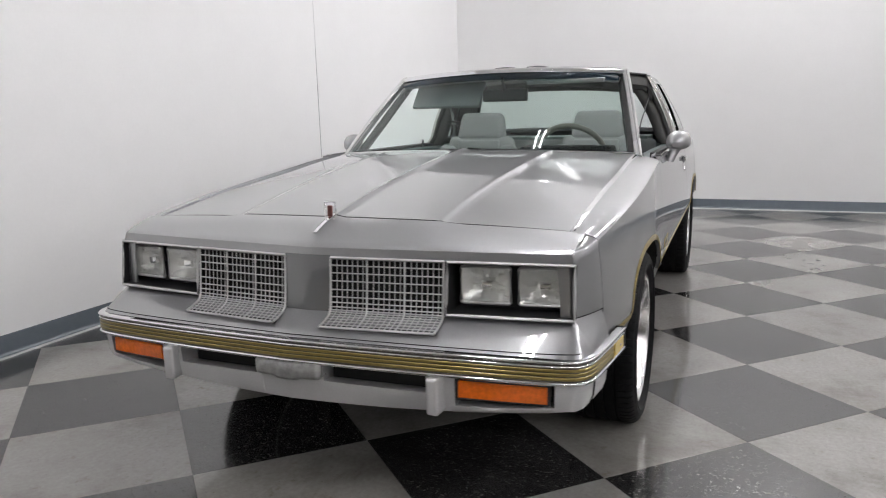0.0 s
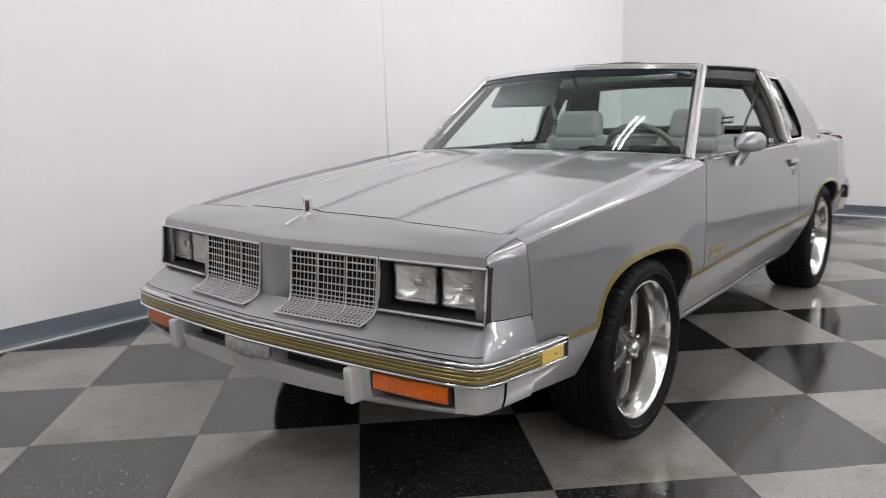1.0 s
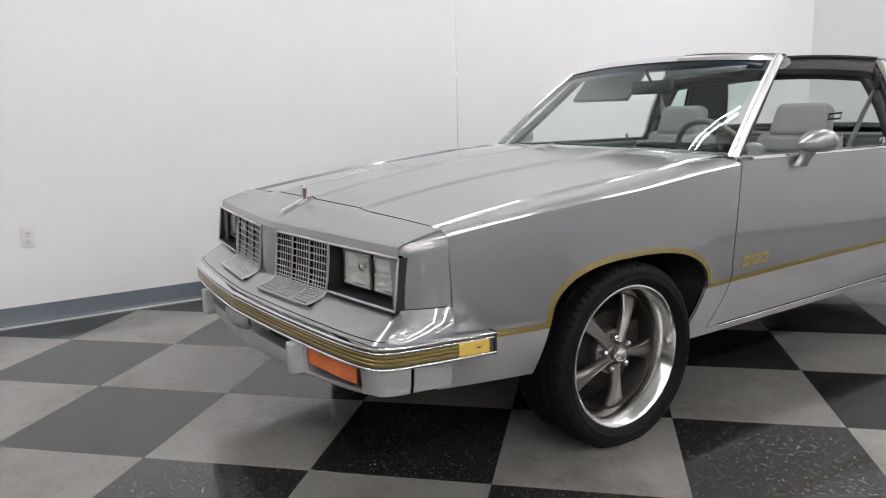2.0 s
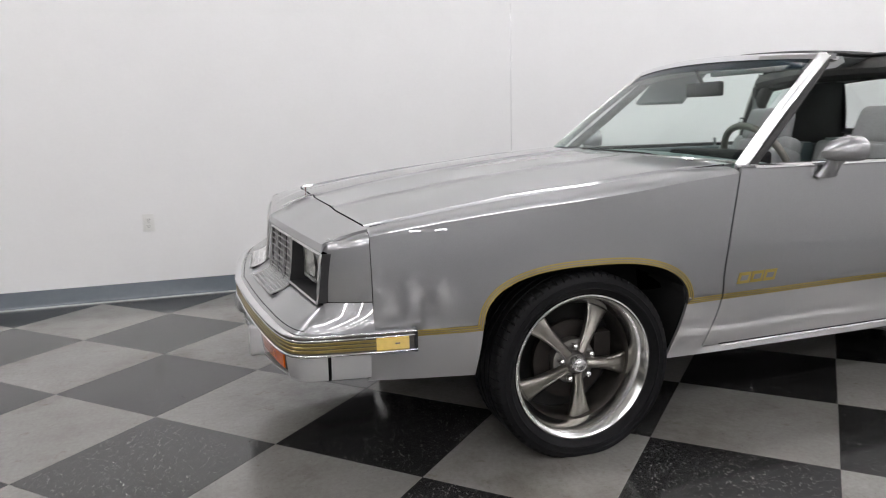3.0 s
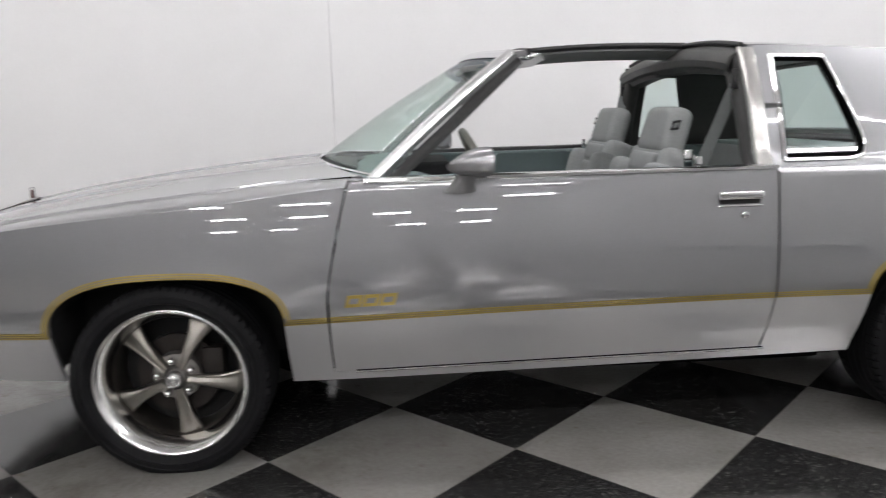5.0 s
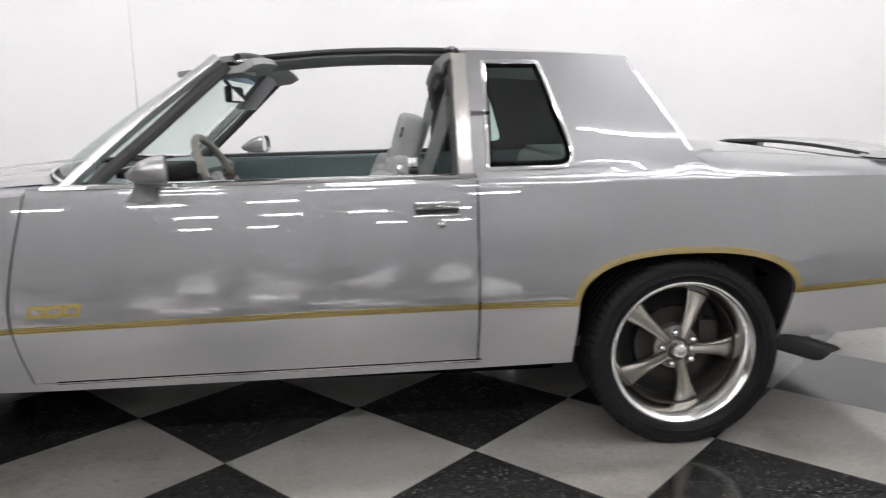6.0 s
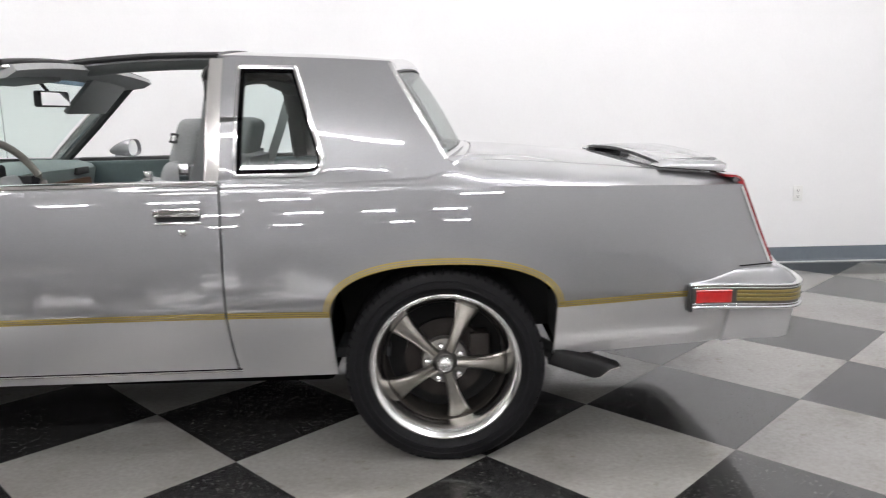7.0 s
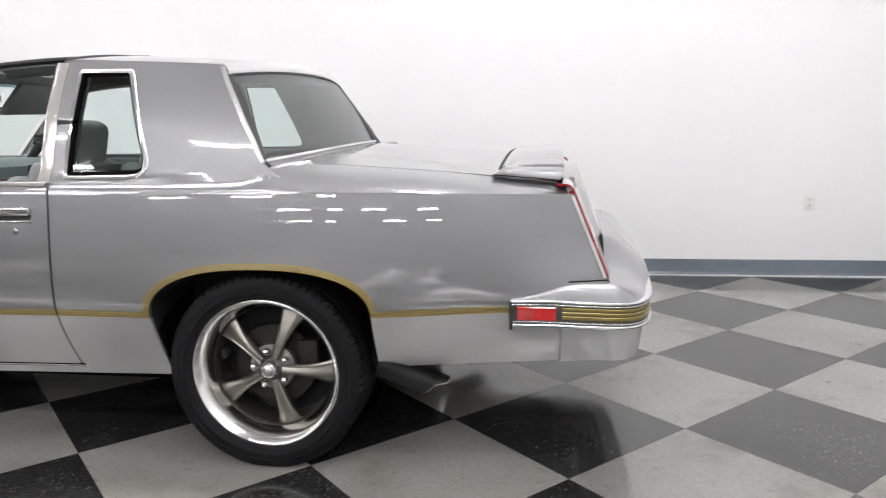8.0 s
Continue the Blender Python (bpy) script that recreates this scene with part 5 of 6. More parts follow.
for p, n in PATH_R:
    up = lerp(0.004, 0.042, sstep(3.56, 3.75, p.x))
    mid = 1 - sstep(0.34, 0.60, abs(p.y))
    if p.x > 3.72 and abs(p.y) > 0.70:
        seam[-1 if p.y < 0 else 1].append((min(p.x, 3.855), math.copysign(side_w(min(p.x, 3.855), 0.642) + 0.001, p.y), 0.642))
    inner_w = min(abs(p.y) - 0.004, side_w(min(p.x, 3.85), 0.63) + 0.004)
    a = Vector((min(p.x, 3.858), math.copysign(inner_w, p.y), 0.592 + up + 0.084 * mid))
    c = Vector((p.x + 0.020 * mid, p.y, 0.588 + p.z))
    b = Vector((lerp(a.x, c.x, 0.62), lerp(a.y, c.y, 0.62), a.z - 0.004))
    rows.append([a.lerp(b, t).lerp(b.lerp(c, t), t) for t in np.linspace(0, 1, 8)])
part("bumper_top", slab(rows, 0.008, CORE), M_GREY, rear_bumper, "grey bumper cover", sharp=50)
for sg in (-1, 1):
    part("bumper_seam", tube(bmesh.new(), seam[sg], 0.0022, 6), M_GAP, rear_bumper, "dark seam above the bumper")
for sg in (-1, 1):
    seg = [(p, n) for p, n in PATH_R if p.y * sg > 0 and 3.562 <= p.x <= 3.695]
    part("side_marker", sweep(bmesh.new(), seg, rounded(-0.01, 0.0135, 0.529, 0.573)), M_RED, rear_bumper, "red side marker lens")
    part("strip_end", rbox(3.548, 3.559, min(sg * 0.825, sg * 0.866), max(sg * 0.825, sg * 0.866), 0.500, 0.588, 0.004), M_BLACK, rear_bumper)
rows = []
for k in range(9):
    t = k / 8
    r = math.sin(math.pi * min(max(t, 0.04), 0.97)) ** 0.55
    c = Vector((lerp(3.872, 3.992, t), -0.06, lerp(0.695, 0.612, t) + 0.012 * math.sin(math.pi * t)))
    rows.append([c + Vector((0.014 * r * math.sin(a) * 0.6, 0.075 * r * math.cos(a), 0.016 * r * math.sin(a))) for a in (2 * math.pi * q / 16 for q in range(16))])
bm = bmesh.new()
vs = quads(bm, rows, close_v=True)
bm.faces.new(vs[0]), bm.faces.new(vs[-1])
part("plate_lamp", bm, simple("dark_chrome", (0.30, 0.30, 0.30), 0.12, 1.0, var=0.1), rear_bumper, "dark chrome plate lamp housing")


# ---- wheels ----
def tyre_bm(r, width, flat, seg=72):
    """Tyre, flat where it stands, with grooves round the tread and sipes across its shoulders; offset 0 is the outer rim edge."""
    h = width
    prof = [(0.246, -0.032), (0.252, -0.018), (0.258, -0.006), (0.266, 0.004), (0.276, 0.010), (0.278, 0.0145), (0.281, 0.0145), (0.283, 0.0125), (0.297, 0.0120), (0.298, 0.0135), (0.300, 0.0135), (0.301, 0.0115), (r - 0.014, 0.006), (r - 0.006, -0.002), (r - 0.001, -0.010), (r, -0.020)]
    grooves = []
    for c in (-0.055, -0.095, -0.135, -0.175):
        grooves += [(r, c + 0.005), (r - 0.007, c + 0.004), (r - 0.007, c - 0.004), (r, c - 0.005)]
    prof += grooves + [(r, -h + 0.026), (r - 0.003, -h + 0.012), (r - 0.012, -h), (0.280, -h - 0.010), (0.25, -h + 0.012)]
    rows = []
    for k in range(seg):
        for phase, deep in ((0.0, 1), (0.10, 1), (0.14, 0), (0.96, 0)):
            a = 2 * math.pi * (k + phase) / seg
            line = []
            for r0, o in prof:
                cut = 0.006 if deep and r0 > r - 0.012 and (-0.045 < o < 0.005 or -h - 0.005 < o < -h + 0.045) else 0.0
                line.append(Vector(((r0 - cut) * math.cos(a), -o, max((r0 - cut) * math.sin(a), -flat))))
            rows.append(line)
    bm = bmesh.new()
    quads(bm, rows, close_u=True)
    return bm


def spoke_bm(ang):
    """A tapered spoke: narrow at the hub, flared at the rim, with a raised middle."""
    rows = []
    for k in range(9):
        t = k / 8
        r = lerp(0.040, 0.214, t)
        hw = 0.016 + 0.006 * t + 0.026 * t ** 3
        o = -0.022 - 0.010 * t - 0.022 * t * t
        th = 0.030 - 0.006 * t
        prof = [(-hw, o - th), (-hw, o - 0.014), (-hw * 0.90, o - 0.008), (-hw * 0.62, o - 0.0015), (-hw * 0.30, o), (hw * 0.05, o - 0.0015), (hw * 0.35, o - 0.005), (hw * 0.62, o - 0.0075), (hw * 0.80, o - 0.006), (hw, o - 0.010), (hw, o - th)]
        rows.append([Vector((r * math.cos(ang) - q * math.sin(ang), -off, r * math.sin(ang) + q * math.cos(ang))) for q, off in prof])
    bm = bmesh.new()
    vs = quads(bm, rows, close_v=True)
    bm.faces.new(vs[0]), bm.faces.new(vs[-1])
    return bm


def wheel(x, s, r, width, turn, zc, deep, out):
    flip = Matrix.Rotation(0 if s < 0 else math.pi, 4, "Z")
    place = Matrix.Translation((x, s * out, zc)) @ flip
    inner = place @ Matrix.Translation((0, deep, 0))
    add = lambda name, bm, mat, parent, label="", sharp=35, at=place: part(name, shaped(bm, at), mat, parent, label, sharp)
    rim = lathe(bmesh.new(), [(0.246, -0.022), (0.254, -0.014), (0.2555, -0.008), (0.253, -0.004), (0.248, -0.003), (0.242, -0.007), (0.236, -0.015), (0.229, -0.026), (0.222, -0.040), (0.216, -0.056), (0.212, -0.072)], 72)
    wh = add("wheel", rim, M_LIP, car, "five-spoke alloy wheel with a polished lip and black tyre")
    add("barrel", lathe(bmesh.new(), [(0.2135, -0.0715), (0.208, -0.080), (0.205, -0.11), (0.205, -0.20), (0.235, -0.215)], 64), M_BARREL, wh, "dark inner barrel")
    add("tyre", tyre_bm(r, width, zc - 0.001), M_TYRE, wh, "black tyre with shoulder grooves", 30)
    for k in range(5):
        add("spoke", spoke_bm(radians(turn + 72 * k)), M_GUN, wh, "gunmetal spoke", at=inner)
    add("hub", lathe(bmesh.new(), [(0.0001, -0.030), (0.030, -0.030), (0.036, -0.036), (0.042, -0.046), (0.066, -0.048), (0.078, -0.050), (0.081, -0.056), (0.081, -0.085)], 40), M_HUB, wh, at=inner)
    add("centre_cap", lathe(bmesh.new(), [(0.0001, 0.0065), (0.008, 0.006), (0.014, 0.0045), (0.019, 0.002), (0.0205, -0.001), (0.0225, 0.0), (0.026, -0.004), (0.0285, -0.012), (0.029, -0.035)], 32), M_BRIGHT, wh, "chrome centre cap", at=inner)
    for k in range(5):
        a = radians(turn + 36 + 72 * k)
        nut = lathe(bmesh.new(), [(0.0001, 0.0), (0.005, -0.001), (0.0095, -0.005), (0.0105, -0.012), (0.0115, -0.040)], 10)
        shaped(nut, Matrix.Translation((0.060 * math.cos(a), 0.014, 0.060 * math.sin(a))))
        add("lug_nut", nut, M_BRIGHT, wh, at=inner)
    add("brake_disc", lathe(bmesh.new(), [(0.05, -0.10), (0.075, -0.102), (0.076, -0.112), (0.140, -0.112), (0.140, -0.134), (0.05, -0.134)], 48), M_BRAKE, wh, "steel brake disc")
    cal = rbox(0.085, 0.155, 0.095, 0.16, -0.02, 0.09, 0.012)
    add("brake_caliper", cal, M_BRAKE, wh)
    add("hub_back", lathe(bmesh.new(), [(0.0001, -0.19), (0.204, -0.19)], 32), M_DARK, wh, "dark backing of the wheel")


for s in (-1, 1):
    wheel(-0.004, s, 0.329, 0.225, -82 if s < 0 else -70, 0.313, 0.030, 0.882)
    wheel(2.740, s, 0.335, 0.245, -77 if s < 0 else -60, 0.328, 0.030, 0.864)

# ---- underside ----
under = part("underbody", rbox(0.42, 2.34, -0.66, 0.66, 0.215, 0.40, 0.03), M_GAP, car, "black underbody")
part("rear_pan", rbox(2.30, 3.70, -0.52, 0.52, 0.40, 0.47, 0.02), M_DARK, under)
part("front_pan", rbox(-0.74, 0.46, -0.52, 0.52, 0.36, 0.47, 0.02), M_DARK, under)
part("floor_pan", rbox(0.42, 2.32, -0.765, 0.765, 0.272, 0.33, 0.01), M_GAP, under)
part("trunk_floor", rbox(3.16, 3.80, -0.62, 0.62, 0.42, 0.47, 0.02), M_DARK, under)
# black sheets added fore and aft of the wheels, standing for underbody shadow
for s in (-1, 1):
    for which, x in (("front", ARCH["front"][0] + 0.385), ("rear", ARCH["rear"][0] + 0.385), ("rear", ARCH["rear"][0] - 0.385)):
        rows = [[Vector((x + 0.02 * (k % 2), s * lerp(0.45, side_w(x, z) - 0.022, q), z)) for q in (0, 0.5, 1)] for k, z in enumerate((z_sill(x) + 0.012, 0.42, 0.55, 0.68))]
        part("wheel_shade_sheet", slab(rows, 0.004, (x - 1, 0, 0.5)), M_GAP, under, "black sheet added to keep the space by the wheel in shade")
part("front_valance", rbox(-0.94, -0.42, -0.66, 0.66, 0.42, 0.46, 0.02), M_DARK, under)
part("radiator_support", rbox(-0.74, -0.70, -0.70, 0.70, 0.40, 0.75, 0.02), M_DARK, under)
for x in (0.0, 2.742):
    part("axle", tube(bmesh.new(), [(x, -0.68, 0.322), (x, 0.68, 0.322)], 0.04, 10), M_DARK, under)
for s in (-1, 1):
    ex = part("exhaust_pipe", tube(bmesh.new(), [(2.95, s * 0.60, 0.40), (3.05, s * 0.68, 0.36), (3.14, s * 0.745, 0.325)], 0.028, 12), M_DARK, car, "black exhaust pipe")
    # square-cut rectangular tip with a hollow end
    d = Vector((0.20, s * 0.02, -0.065)).normalized()
    up = Vector((0.065, 0, 0.20)).normalized()
    sd = d.cross(up).normalized()
    rows = []
    for t, k in ((0.0, 1.0), (0.19, 1.0), (0.193, 0.93), (0.19, 0.86), (0.04, 0.86)):
        c = Vector((3.11, s * 0.745, 0.335)) + d * t
        rows.append([c + sd * (0.050 * k * math.copysign(abs(math.cos(a)) ** 0.5, math.cos(a))) + up * (0.036 * k * math.copysign(abs(math.sin(a)) ** 0.5, math.sin(a))) + d * (0.045 * math.sin(a) if t > 0.1 else 0) for a in (2 * math.pi * q / 24 for q in range(24))])
    part("exhaust_tip", (lambda bm: (quads(bm, rows, close_v=True), bm)[1])(bmesh.new()), simple("black_tip", (0.008, 0.008, 0.008), 0.55, 0.0, var=0.1, spec=0.25), ex, "dark rectangular exhaust tip")
    part("tip_lip", tube(bmesh.new(), rows[2], 0.002, 6, True), M_GUN, ex, "worn lip of the exhaust tip")

# ---- door mirrors ----
for s in (-1, 1):
    rows = []
    for k in range(13):
        t = k / 12
        x = lerp(0.944, 1.064, t)
        f = math.sin(math.pi * min(t * 0.55 + 0.02, 0.5)) ** 0.6
        hw, up, dn = 0.054 * f + 0.003, 0.054 * f ** 1.25 + 0.002, 0.034 * f ** 0.6 + 0.002
        cy, cz = 0.902 + 0.008 * t, 1.000 + 0.004 * t
        rows.append([Vector((x + 0.012 * math.cos(a), s * (cy + hw * math.copysign(abs(math.cos(a)) ** 0.8, math.cos(a))), cz + (up if math.sin(a) > 0 else dn) * math.copysign(abs(math.sin(a)) ** 0.8, math.sin(a)))) for a in (2 * math.pi * q / 28 for q in range(28))])
    bm = bmesh.new()
    vs = quads(bm, rows, close_v=True)
    bm.faces.new(vs[0])
    inner = [[Vector((p.x - dx, p.y + (s * 0.906 - p.y) * g, p.z + (1.012 - p.z) * g)) for p in rows[-1]] for dx, g in ((0.0, 0.0), (0.0, 0.06), (0.012, 0.09))]
    quads(bm, inner, close_v=True)
    mirror = part("door_mirror", bm, M_GREY, car, "grey painted door mirror", sharp=40)
    bm = bmesh.new()
    bm.faces.new([bm.verts.new(p) for p in inner[-1]])
    part("mirror_glass", bm, simple("mirror_silver", (0.85, 0.86, 0.86), 0.02, 1.0, var=0.01), mirror, "mirror glass")
    rows = []
    for t, hx, hy in ((0.0, 0.052, 0.020), (0.3, 0.040, 0.020), (0.7, 0.032, 0.022), (1.0, 0.038, 0.026)):
        c = Vector((lerp(0.972, 0.997, t), s * lerp(0.876, 0.900, t), lerp(0.918, 0.978, t)))
        rows.append([c + Vector((hx * math.cos(a), s * hy * math.sin(a), -0.3 * hy * math.sin(a))) for a in (2 * math.pi * q / 16 for q in range(16))])
    bm = bmesh.new()
    vs = quads(bm, rows, close_v=True)
    bm.faces.new(vs[0]), bm.faces.new(vs[-1])
    part("mirror_stalk", bm, M_GREY, mirror)

# ---- cabin ----
cabin = part("cabin_floor", rbox(0.55, 2.55, -0.74, 0.74, 0.33, 0.37, 0.01), M_CARPET, car, "dark carpeted cabin floor")
part("firewall", rbox(0.56, 0.60, -0.74, 0.74, 0.36, 0.92, 0.01), M_CARPET, cabin)
part("rear_bulkhead", rbox(2.46, 2.50, -0.53, 0.53, 0.36, 0.95, 0.01), M_CARPET, cabin)
part("parcel_shelf", rbox(2.44, 2.78, -0.60, 0.60, 0.955, 0.985, 0.008), M_DASH, cabin, "grey-green parcel shelf")
for s in (-1, 1):
    bm = rbox(0.66, 2.0, min(s * 0.73, s * 0.80), max(s * 0.73, s * 0.80), 0.38, 0.952, 0.02, 3)
    trim = part("door_trim", bm, M_DOORTRIM, car, "dark blue-green door trim")
    part("armrest", rbox(1.1, 1.75, min(s * 0.67, s * 0.735), max(s * 0.67, s * 0.735), 0.66, 0.73, 0.02, 3), M_VINYL, trim)
    part("lock_pull", rbox(1.775, 1.797, min(s * 0.785, s * 0.803), max(s * 0.785, s * 0.803), 0.945, 1.0, 0.004), M_CHROME, trim)
    part("quarter_trim", rbox(1.99, 2.46, min(s * 0.70, s * 0.79), max(s * 0.70, s * 0.79), 0.73, 0.955, 0.02), M_DOORTRIM, cabin, "dark blue-green rear side trim")

# dashboard
prof = [(0.60, 0.70), (0.60, 0.965), (0.72, 0.985), (0.84, 0.980), (0.905, 0.962), (0.925, 0.94), (0.915, 0.90), (0.90, 0.84), (0.86, 0.74), (0.82, 0.68)]
bm = bmesh.new()
vs = quads(bm, [[Vector((x - 0.05 * (w / 0.72) ** 2 * (x < 0.7), -w, z - 0.018 * (w / 0.72) ** 2)) for x, z in prof] for w in np.linspace(-0.72, 0.72, 13)], close_v=True)
bm.faces.new(vs[0]), bm.faces.new(vs[-1])
dash = part("dashboard", bm, M_DASH, car, "grey-green padded dashboard", sharp=45)
part("instrument_hood", rbox(0.80, 0.965, -0.62, -0.16, 0.93, 0.998, 0.02, 3), M_CLUSTER, dash, "black instrument hood")
part("instrument_face", rbox(0.93, 0.955, -0.60, -0.18, 0.80, 0.945, 0.006), M_CLUSTER, dash, "dark instrument face")
part("centre_stack", rbox(0.88, 0.938, -0.14, 0.14, 0.70, 0.93, 0.008), M_CLUSTER, dash, "dark radio and control panel")
part("glove_box", rbox(0.90, 0.934, 0.20, 0.64, 0.74, 0.88, 0.008), simple("dash_wood_trim", (0.10, 0.045, 0.02), 0.35, var=0.3, scale=15), dash, "brown wood-look glove box face")
for w in (0.28, 0.45):
    bm = lathe(bmesh.new(), [(0.0001, 0.0), (0.035, 0.0), (0.045, 0.002), (0.048, 0.006), (0.048, -0.004)], 24)
    part("gauge", shaped(bm, Matrix.Translation((0.958, -w, 0.875)) @ Matrix.Rotation(math.pi / 2, 4, "Z")), M_CHROME, dash)
for w in (-0.55, 0.0):
    part("dash_vent", rbox(0.918, 0.94, -w - 0.06, -w + 0.06, 0.90, 0.935, 0.004), M_BLACK, dash)

# steering wheel
tilt = Matrix.Translation((1.112, -0.36, 0.925)) @ Matrix.Rotation(radians(-27), 4, "Y")
ring = [(0, 0.188 * math.cos(a), 0.188 * math.sin(a)) for a in (2 * math.pi * k / 40 for k in range(40))]
swheel = part("steering_wheel", shaped(tube(bmesh.new(), ring, 0.015, 10, True), tilt), M_WHEELGREY, car, "grey leather steering wheel")
for a in (-20, 200, 270):
    e = Vector((0, 0.175 * math.cos(radians(a)), 0.175 * math.sin(radians(a))))
    part("wheel_spoke", shaped(tube(bmesh.new(), [(-0.03, e.y * 0.2, e.z * 0.2), (-0.022, e.y * 0.6, e.z * 0.6), (0, e.y, e.z)], [0.020, 0.013, 0.010], 8), tilt), M_POLISH, swheel, "bright spoke")
part("horn_pad", shaped(rbox(-0.05, 0.0, -0.055, 0.055, -0.05, 0.05, 0.02, 3), tilt), M_VINYL, swheel)
part("steering_column", shaped(tube(bmesh.new(), [(-0.03, 0, 0), (-0.32, 0, -0.02)], 0.035, 12), tilt), M_VINYL, swheel)
part("column_stalk", shaped(tube(bmesh.new(), [(-0.08, 0.0, 0.0), (-0.07, 0.18, 0.06)], 0.006, 6), tilt), M_BLACK, swheel)


def tapered(bm, z0, z1, k):
    """Narrows a cushion towards its top."""
    for v in bm.verts:
        v.co.y *= lerp(1, k, sstep(z0, z1, v.co.z))
    return bm


def bucket_seat(w):
    """Velour bucket seat with bolsters and a tall headrest."""
    y = -w
    lean = Matrix.Translation((1.66, y, 0.55)) @ Matrix.Rotation(radians(17), 4, "Y")
    st = part("seat", rbox(1.22, 1.72, y - 0.24, y + 0.24, 0.44, 0.60, 0.05, 4), M_VELOUR, car, "grey velour bucket seat")
    for q in (-1, 1):
        part("cushion_bolster", rbox(1.24, 1.70, y + q * 0.215 - 0.045, y + q * 0.215 + 0.045, 0.46, 0.645, 0.04, 4), M_VELOUR, st)
        part("back_bolster", shaped(rbox(-0.105, 0.06, q * 0.205 - 0.058, q * 0.205 + 0.058, 0.02, 0.415, 0.056, 5), lean), M_VELOUR, st)
    part("backrest", shaped(tapered(rbox(-0.045, 0.075, -0.235, 0.235, 0.0, 0.485, 0.05, 4), 0.25, 0.50, 0.92), lean), M_VELOUR, st)
    for z in (0.10, 0.19, 0.28, 0.37):
        part("back_pleat", shaped(rbox(-0.058, 0.0, -0.14, 0.14, z, z + 0.082, 0.02, 3), lean), M_VELOUR, st)
    part("headrest", shaped(tapered(rbox(-0.048, 0.048, -0.158, 0.158, 0.450, 0.638, 0.044, 6), 0.50, 0.68, 0.84), lean), M_VELOUR, st, "tall grey velour headrest")
    gy = -math.copysign(0.150, w)
    loop = [(-0.03, gy, 0.575), (-0.03, gy + math.copysign(0.06, gy), 0.580), (-0.03, gy + math.copysign(0.06, gy), 0.552), (-0.03, gy, 0.548)]
    part("belt_guide", shaped(tube(bmesh.new(), loop, 0.005, 6, True), lean), M_BLACK, st, "black wire belt guide")
    part("seat_back_shell", shaped(rbox(0.06, 0.085, -0.20, 0.20, 0.02, 0.48, 0.012, 2), lean), M_VINYL, st)


bucket_seat(0.375)
bucket_seat(-0.375)
bench = part("rear_seat", rbox(2.00, 2.40, -0.53, 0.53, 0.44, 0.60, 0.05, 4), M_VELOUR, car, "grey velour rear bench")
part("backrest", shaped(rbox(-0.06, 0.07, -0.66, 0.66, 0.20, 0.44, 0.05, 4), Matrix.Translation((2.36, 0, 0.54)) @ Matrix.Rotation(radians(16), 4, "Y")), M_VELOUR, bench)
console = part("console", rbox(0.95, 1.95, -0.095, 0.095, 0.36, 0.60, 0.025, 3), M_VINYL, car, "grey centre console")
part("shifter", tube(bmesh.new(), [(1.20, 0, 0.58), (1.24, 0, 0.74)], [0.008, 0.016], 10), M_BLACK, console)

# sun visors, mirror, belts
for w in (0.34, -0.34):
    m = Matrix.Translation((1.20, -w, 1.332)) @ Matrix.Rotation(radians(133 if w < 0 else 175), 4, "Y")
    v = part("sun_visor", shaped(rbox(-0.02, 0.18, -0.20, 0.20, -0.012, 0.010, 0.008, 2), m), M_VINYL, car, "grey sun visor hanging from the header")
rv = part("rear_view_mirror", rbox(1.085, 1.115, -0.125, 0.125, 1.225, 1.292, 0.012, 3), M_BLACK, car, "black inside mirror")
bm = rbox(1.1155, 1.117, -0.117, 0.117, 1.232, 1.285, 0)
part("mirror_glass", bm, bpy.data.materials["mirror_silver"], rv)
part("mirror_arm", tube(bmesh.new(), [(1.09, 0, 1.285), (1.06, 0, 1.325), (1.05, 0, 1.355)], 0.008, 8), M_BLACK, rv)
for s in (-1, 1):
    pts = [Vector((1.97, s * 0.66, 1.24)), Vector((1.93, s * 0.62, 1.10)), Vector((1.84, s * 0.58, 0.85)), Vector((1.78, s * 0.56, 0.55))]
    belt_rows = [[p + Vector((dx, 0, 0)) for p in pts] for dx in (-0.024, 0.024)]
    b = part("seat_belt", slab(belt_rows, 0.002, (1.9, 0, 0.9)), M_VINYL, car, "grey seat belt strap")
    part("belt_anchor", rbox(1.95, 1.99, min(s * 0.65, s * 0.675), max(s * 0.65, s * 0.675), 1.22, 1.29, 0.006), M_BLACK, b)
    part("belt_buckle", rbox(1.815, 1.850, min(s * 0.565, s * 0.595), max(s * 0.565, s * 0.595), 0.935, 1.010, 0.005), M_CHROME, b)


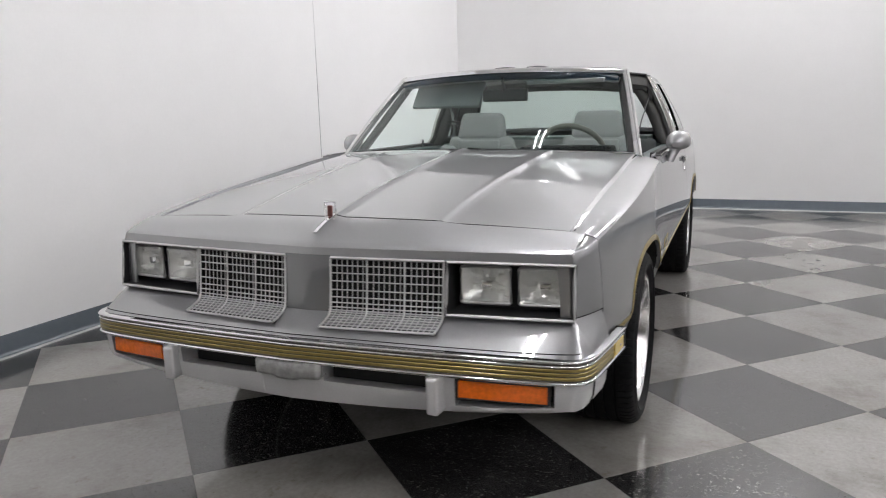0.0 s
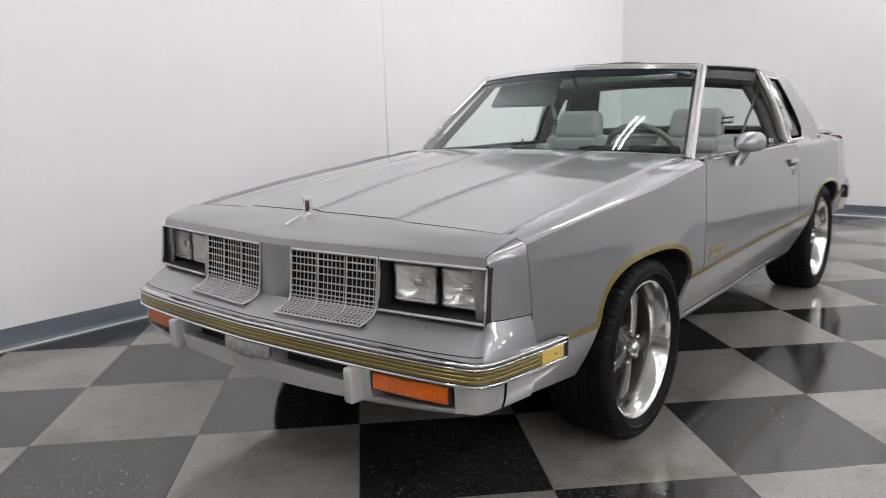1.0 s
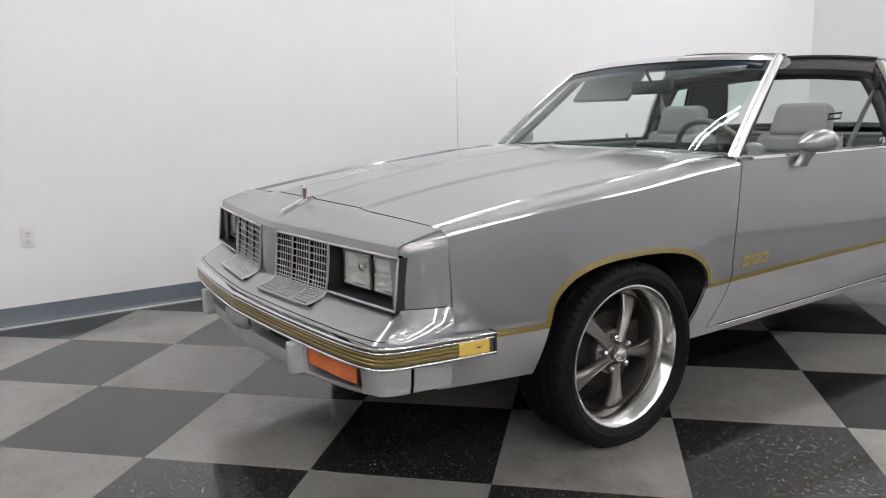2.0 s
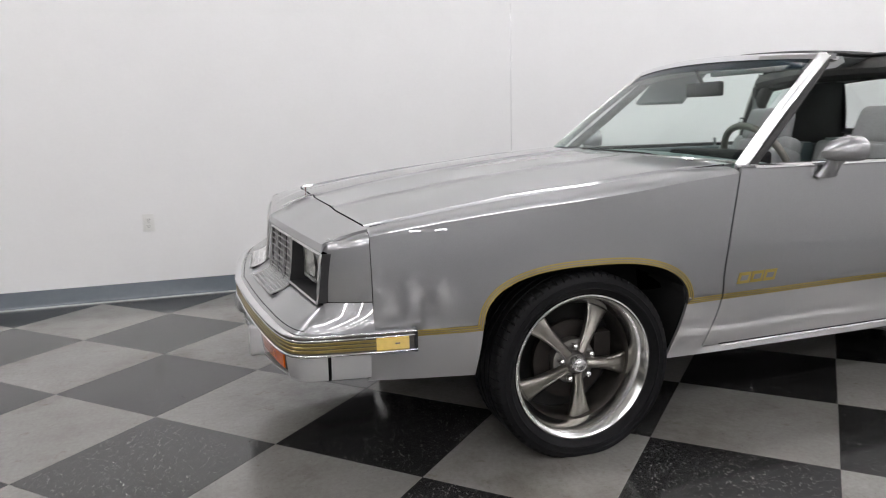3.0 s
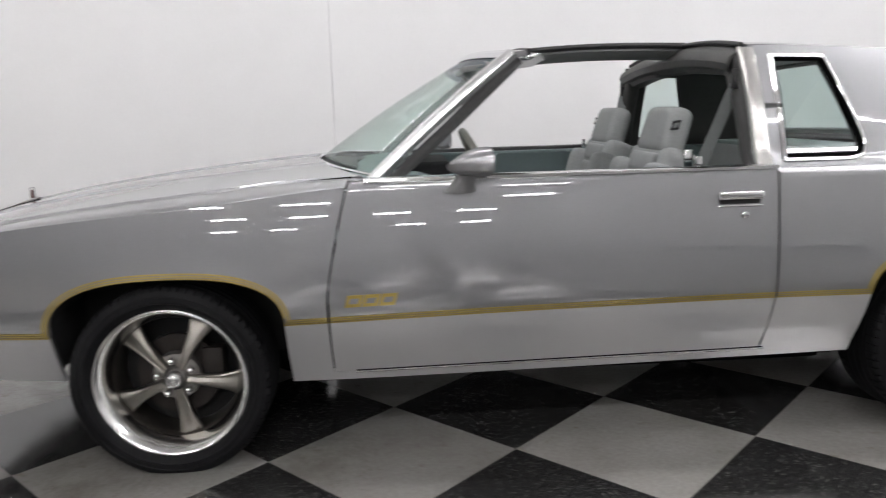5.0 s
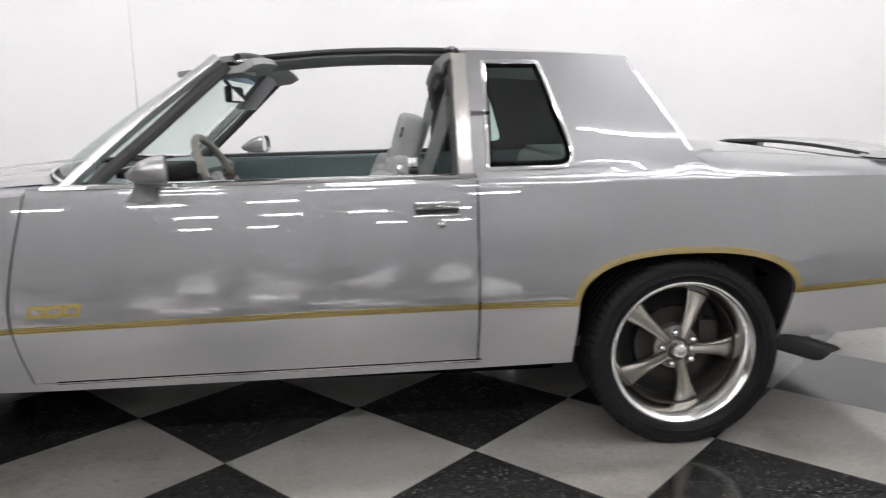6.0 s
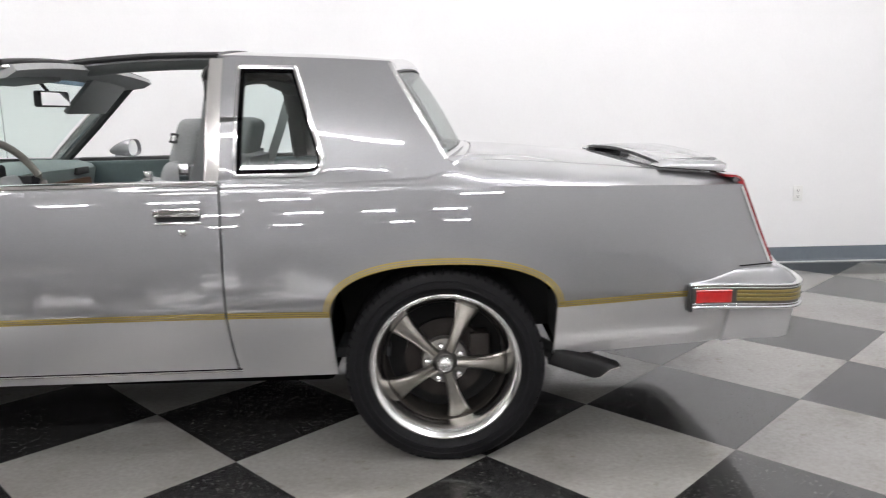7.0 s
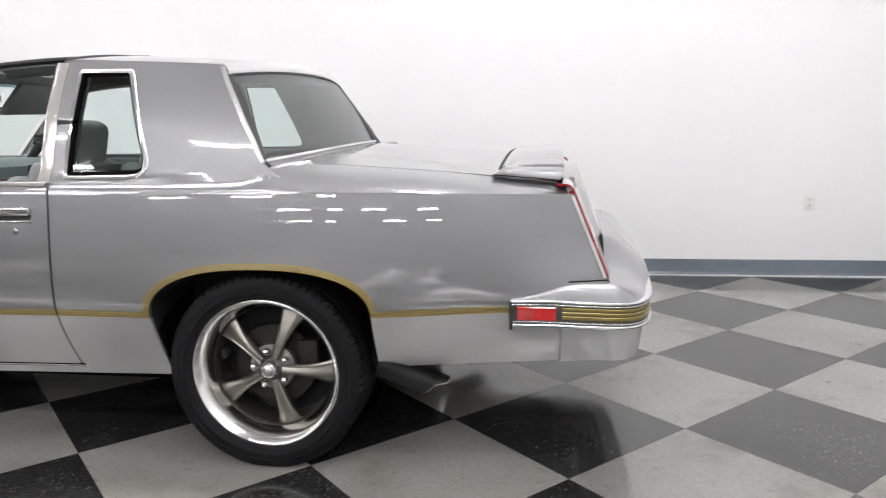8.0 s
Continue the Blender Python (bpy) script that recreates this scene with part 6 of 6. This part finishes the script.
# ---- floor tiles ----
def tile_bm(poly):
    """A tile from its outline, with a small bevelled rim."""
    bm = bmesh.new()
    cx, cy = (sum(p[k] for p in poly) / len(poly) for k in (0, 1))
    def ring(inset, z):
        out = []
        for x, y in poly:
            dx, dy = cx - x, cy - y
            l = max(math.hypot(dx, dy), 1e-6)
            out.append(bm.verts.new((x + dx / l * inset, y + dy / l * inset, z)))
        return out
    a, b, c = ring(0.0006, -0.005), ring(0.0006, -0.0006), ring(0.0016, 0.0)
    n = len(poly)
    for r0, r1 in ((a, b), (b, c)):
        for i in range(n):
            bm.faces.new((r0[i], r0[(i + 1) % n], r1[(i + 1) % n], r1[i]))
    bm.faces.new(c)
    return bm


diamond = [(D, 0), (0, D), (-D, 0), (0, -D)]
full = [finish(tile_bm(diamond), "tile", m, 20) for m in (M_TILE_L, M_TILE_D)]
rest = [bmesh.new(), bmesh.new()]
for i in range(-12, 20):
    for j in range(-116, 10):
        if (i + j) % 2 == 0:
            continue
        cx, cy = TX + i * D, TY + j * D
        poly = [(cx + a, cy + b) for a, b in diamond]
        for axis, value, less in ((0, EDGE_X + 0.012, False), (0, WALL_X, True), (1, WALL_Y, True), (1, ROOM_Y0, False)):
            poly = clip(poly, axis, value, less) if poly else poly
        if len(poly) < 3:
            continue
        dark = j % 2
        whole = len(poly) == 4 and abs(max(p[0] for p in poly) - cx - D) < 1e-6 and abs(min(p[0] for p in poly) - cx + D) < 1e-6 and abs(max(p[1] for p in poly) - cy - D) < 1e-6 and abs(min(p[1] for p in poly) - cy + D) < 1e-6
        if j >= -7 and i > -8:
            if whole:
                ob = new("tile", full[dark])
                ob.location = (cx, cy, 0)
            else:
                local = [(x - cx, y - cy) for x, y in poly]
                ob = new("tile", finish(tile_bm(local), "tile", (M_TILE_L, M_TILE_D)[dark], 20))
                ob.location = (cx, cy, 0)
            ob.parent = floor
        else:
            t = tile_bm(poly)
            me = bpy.data.meshes.new("t")
            t.to_mesh(me)
            t.free()
            rest[dark].from_mesh(me)
            bpy.data.meshes.remove(me)
for k, nm in ((0, "light_tiles"), (1, "dark_tiles")):
    tagged(part(nm, rest[k], (M_TILE_L, M_TILE_D)[k], floor, sharp=20), kind="stuff")
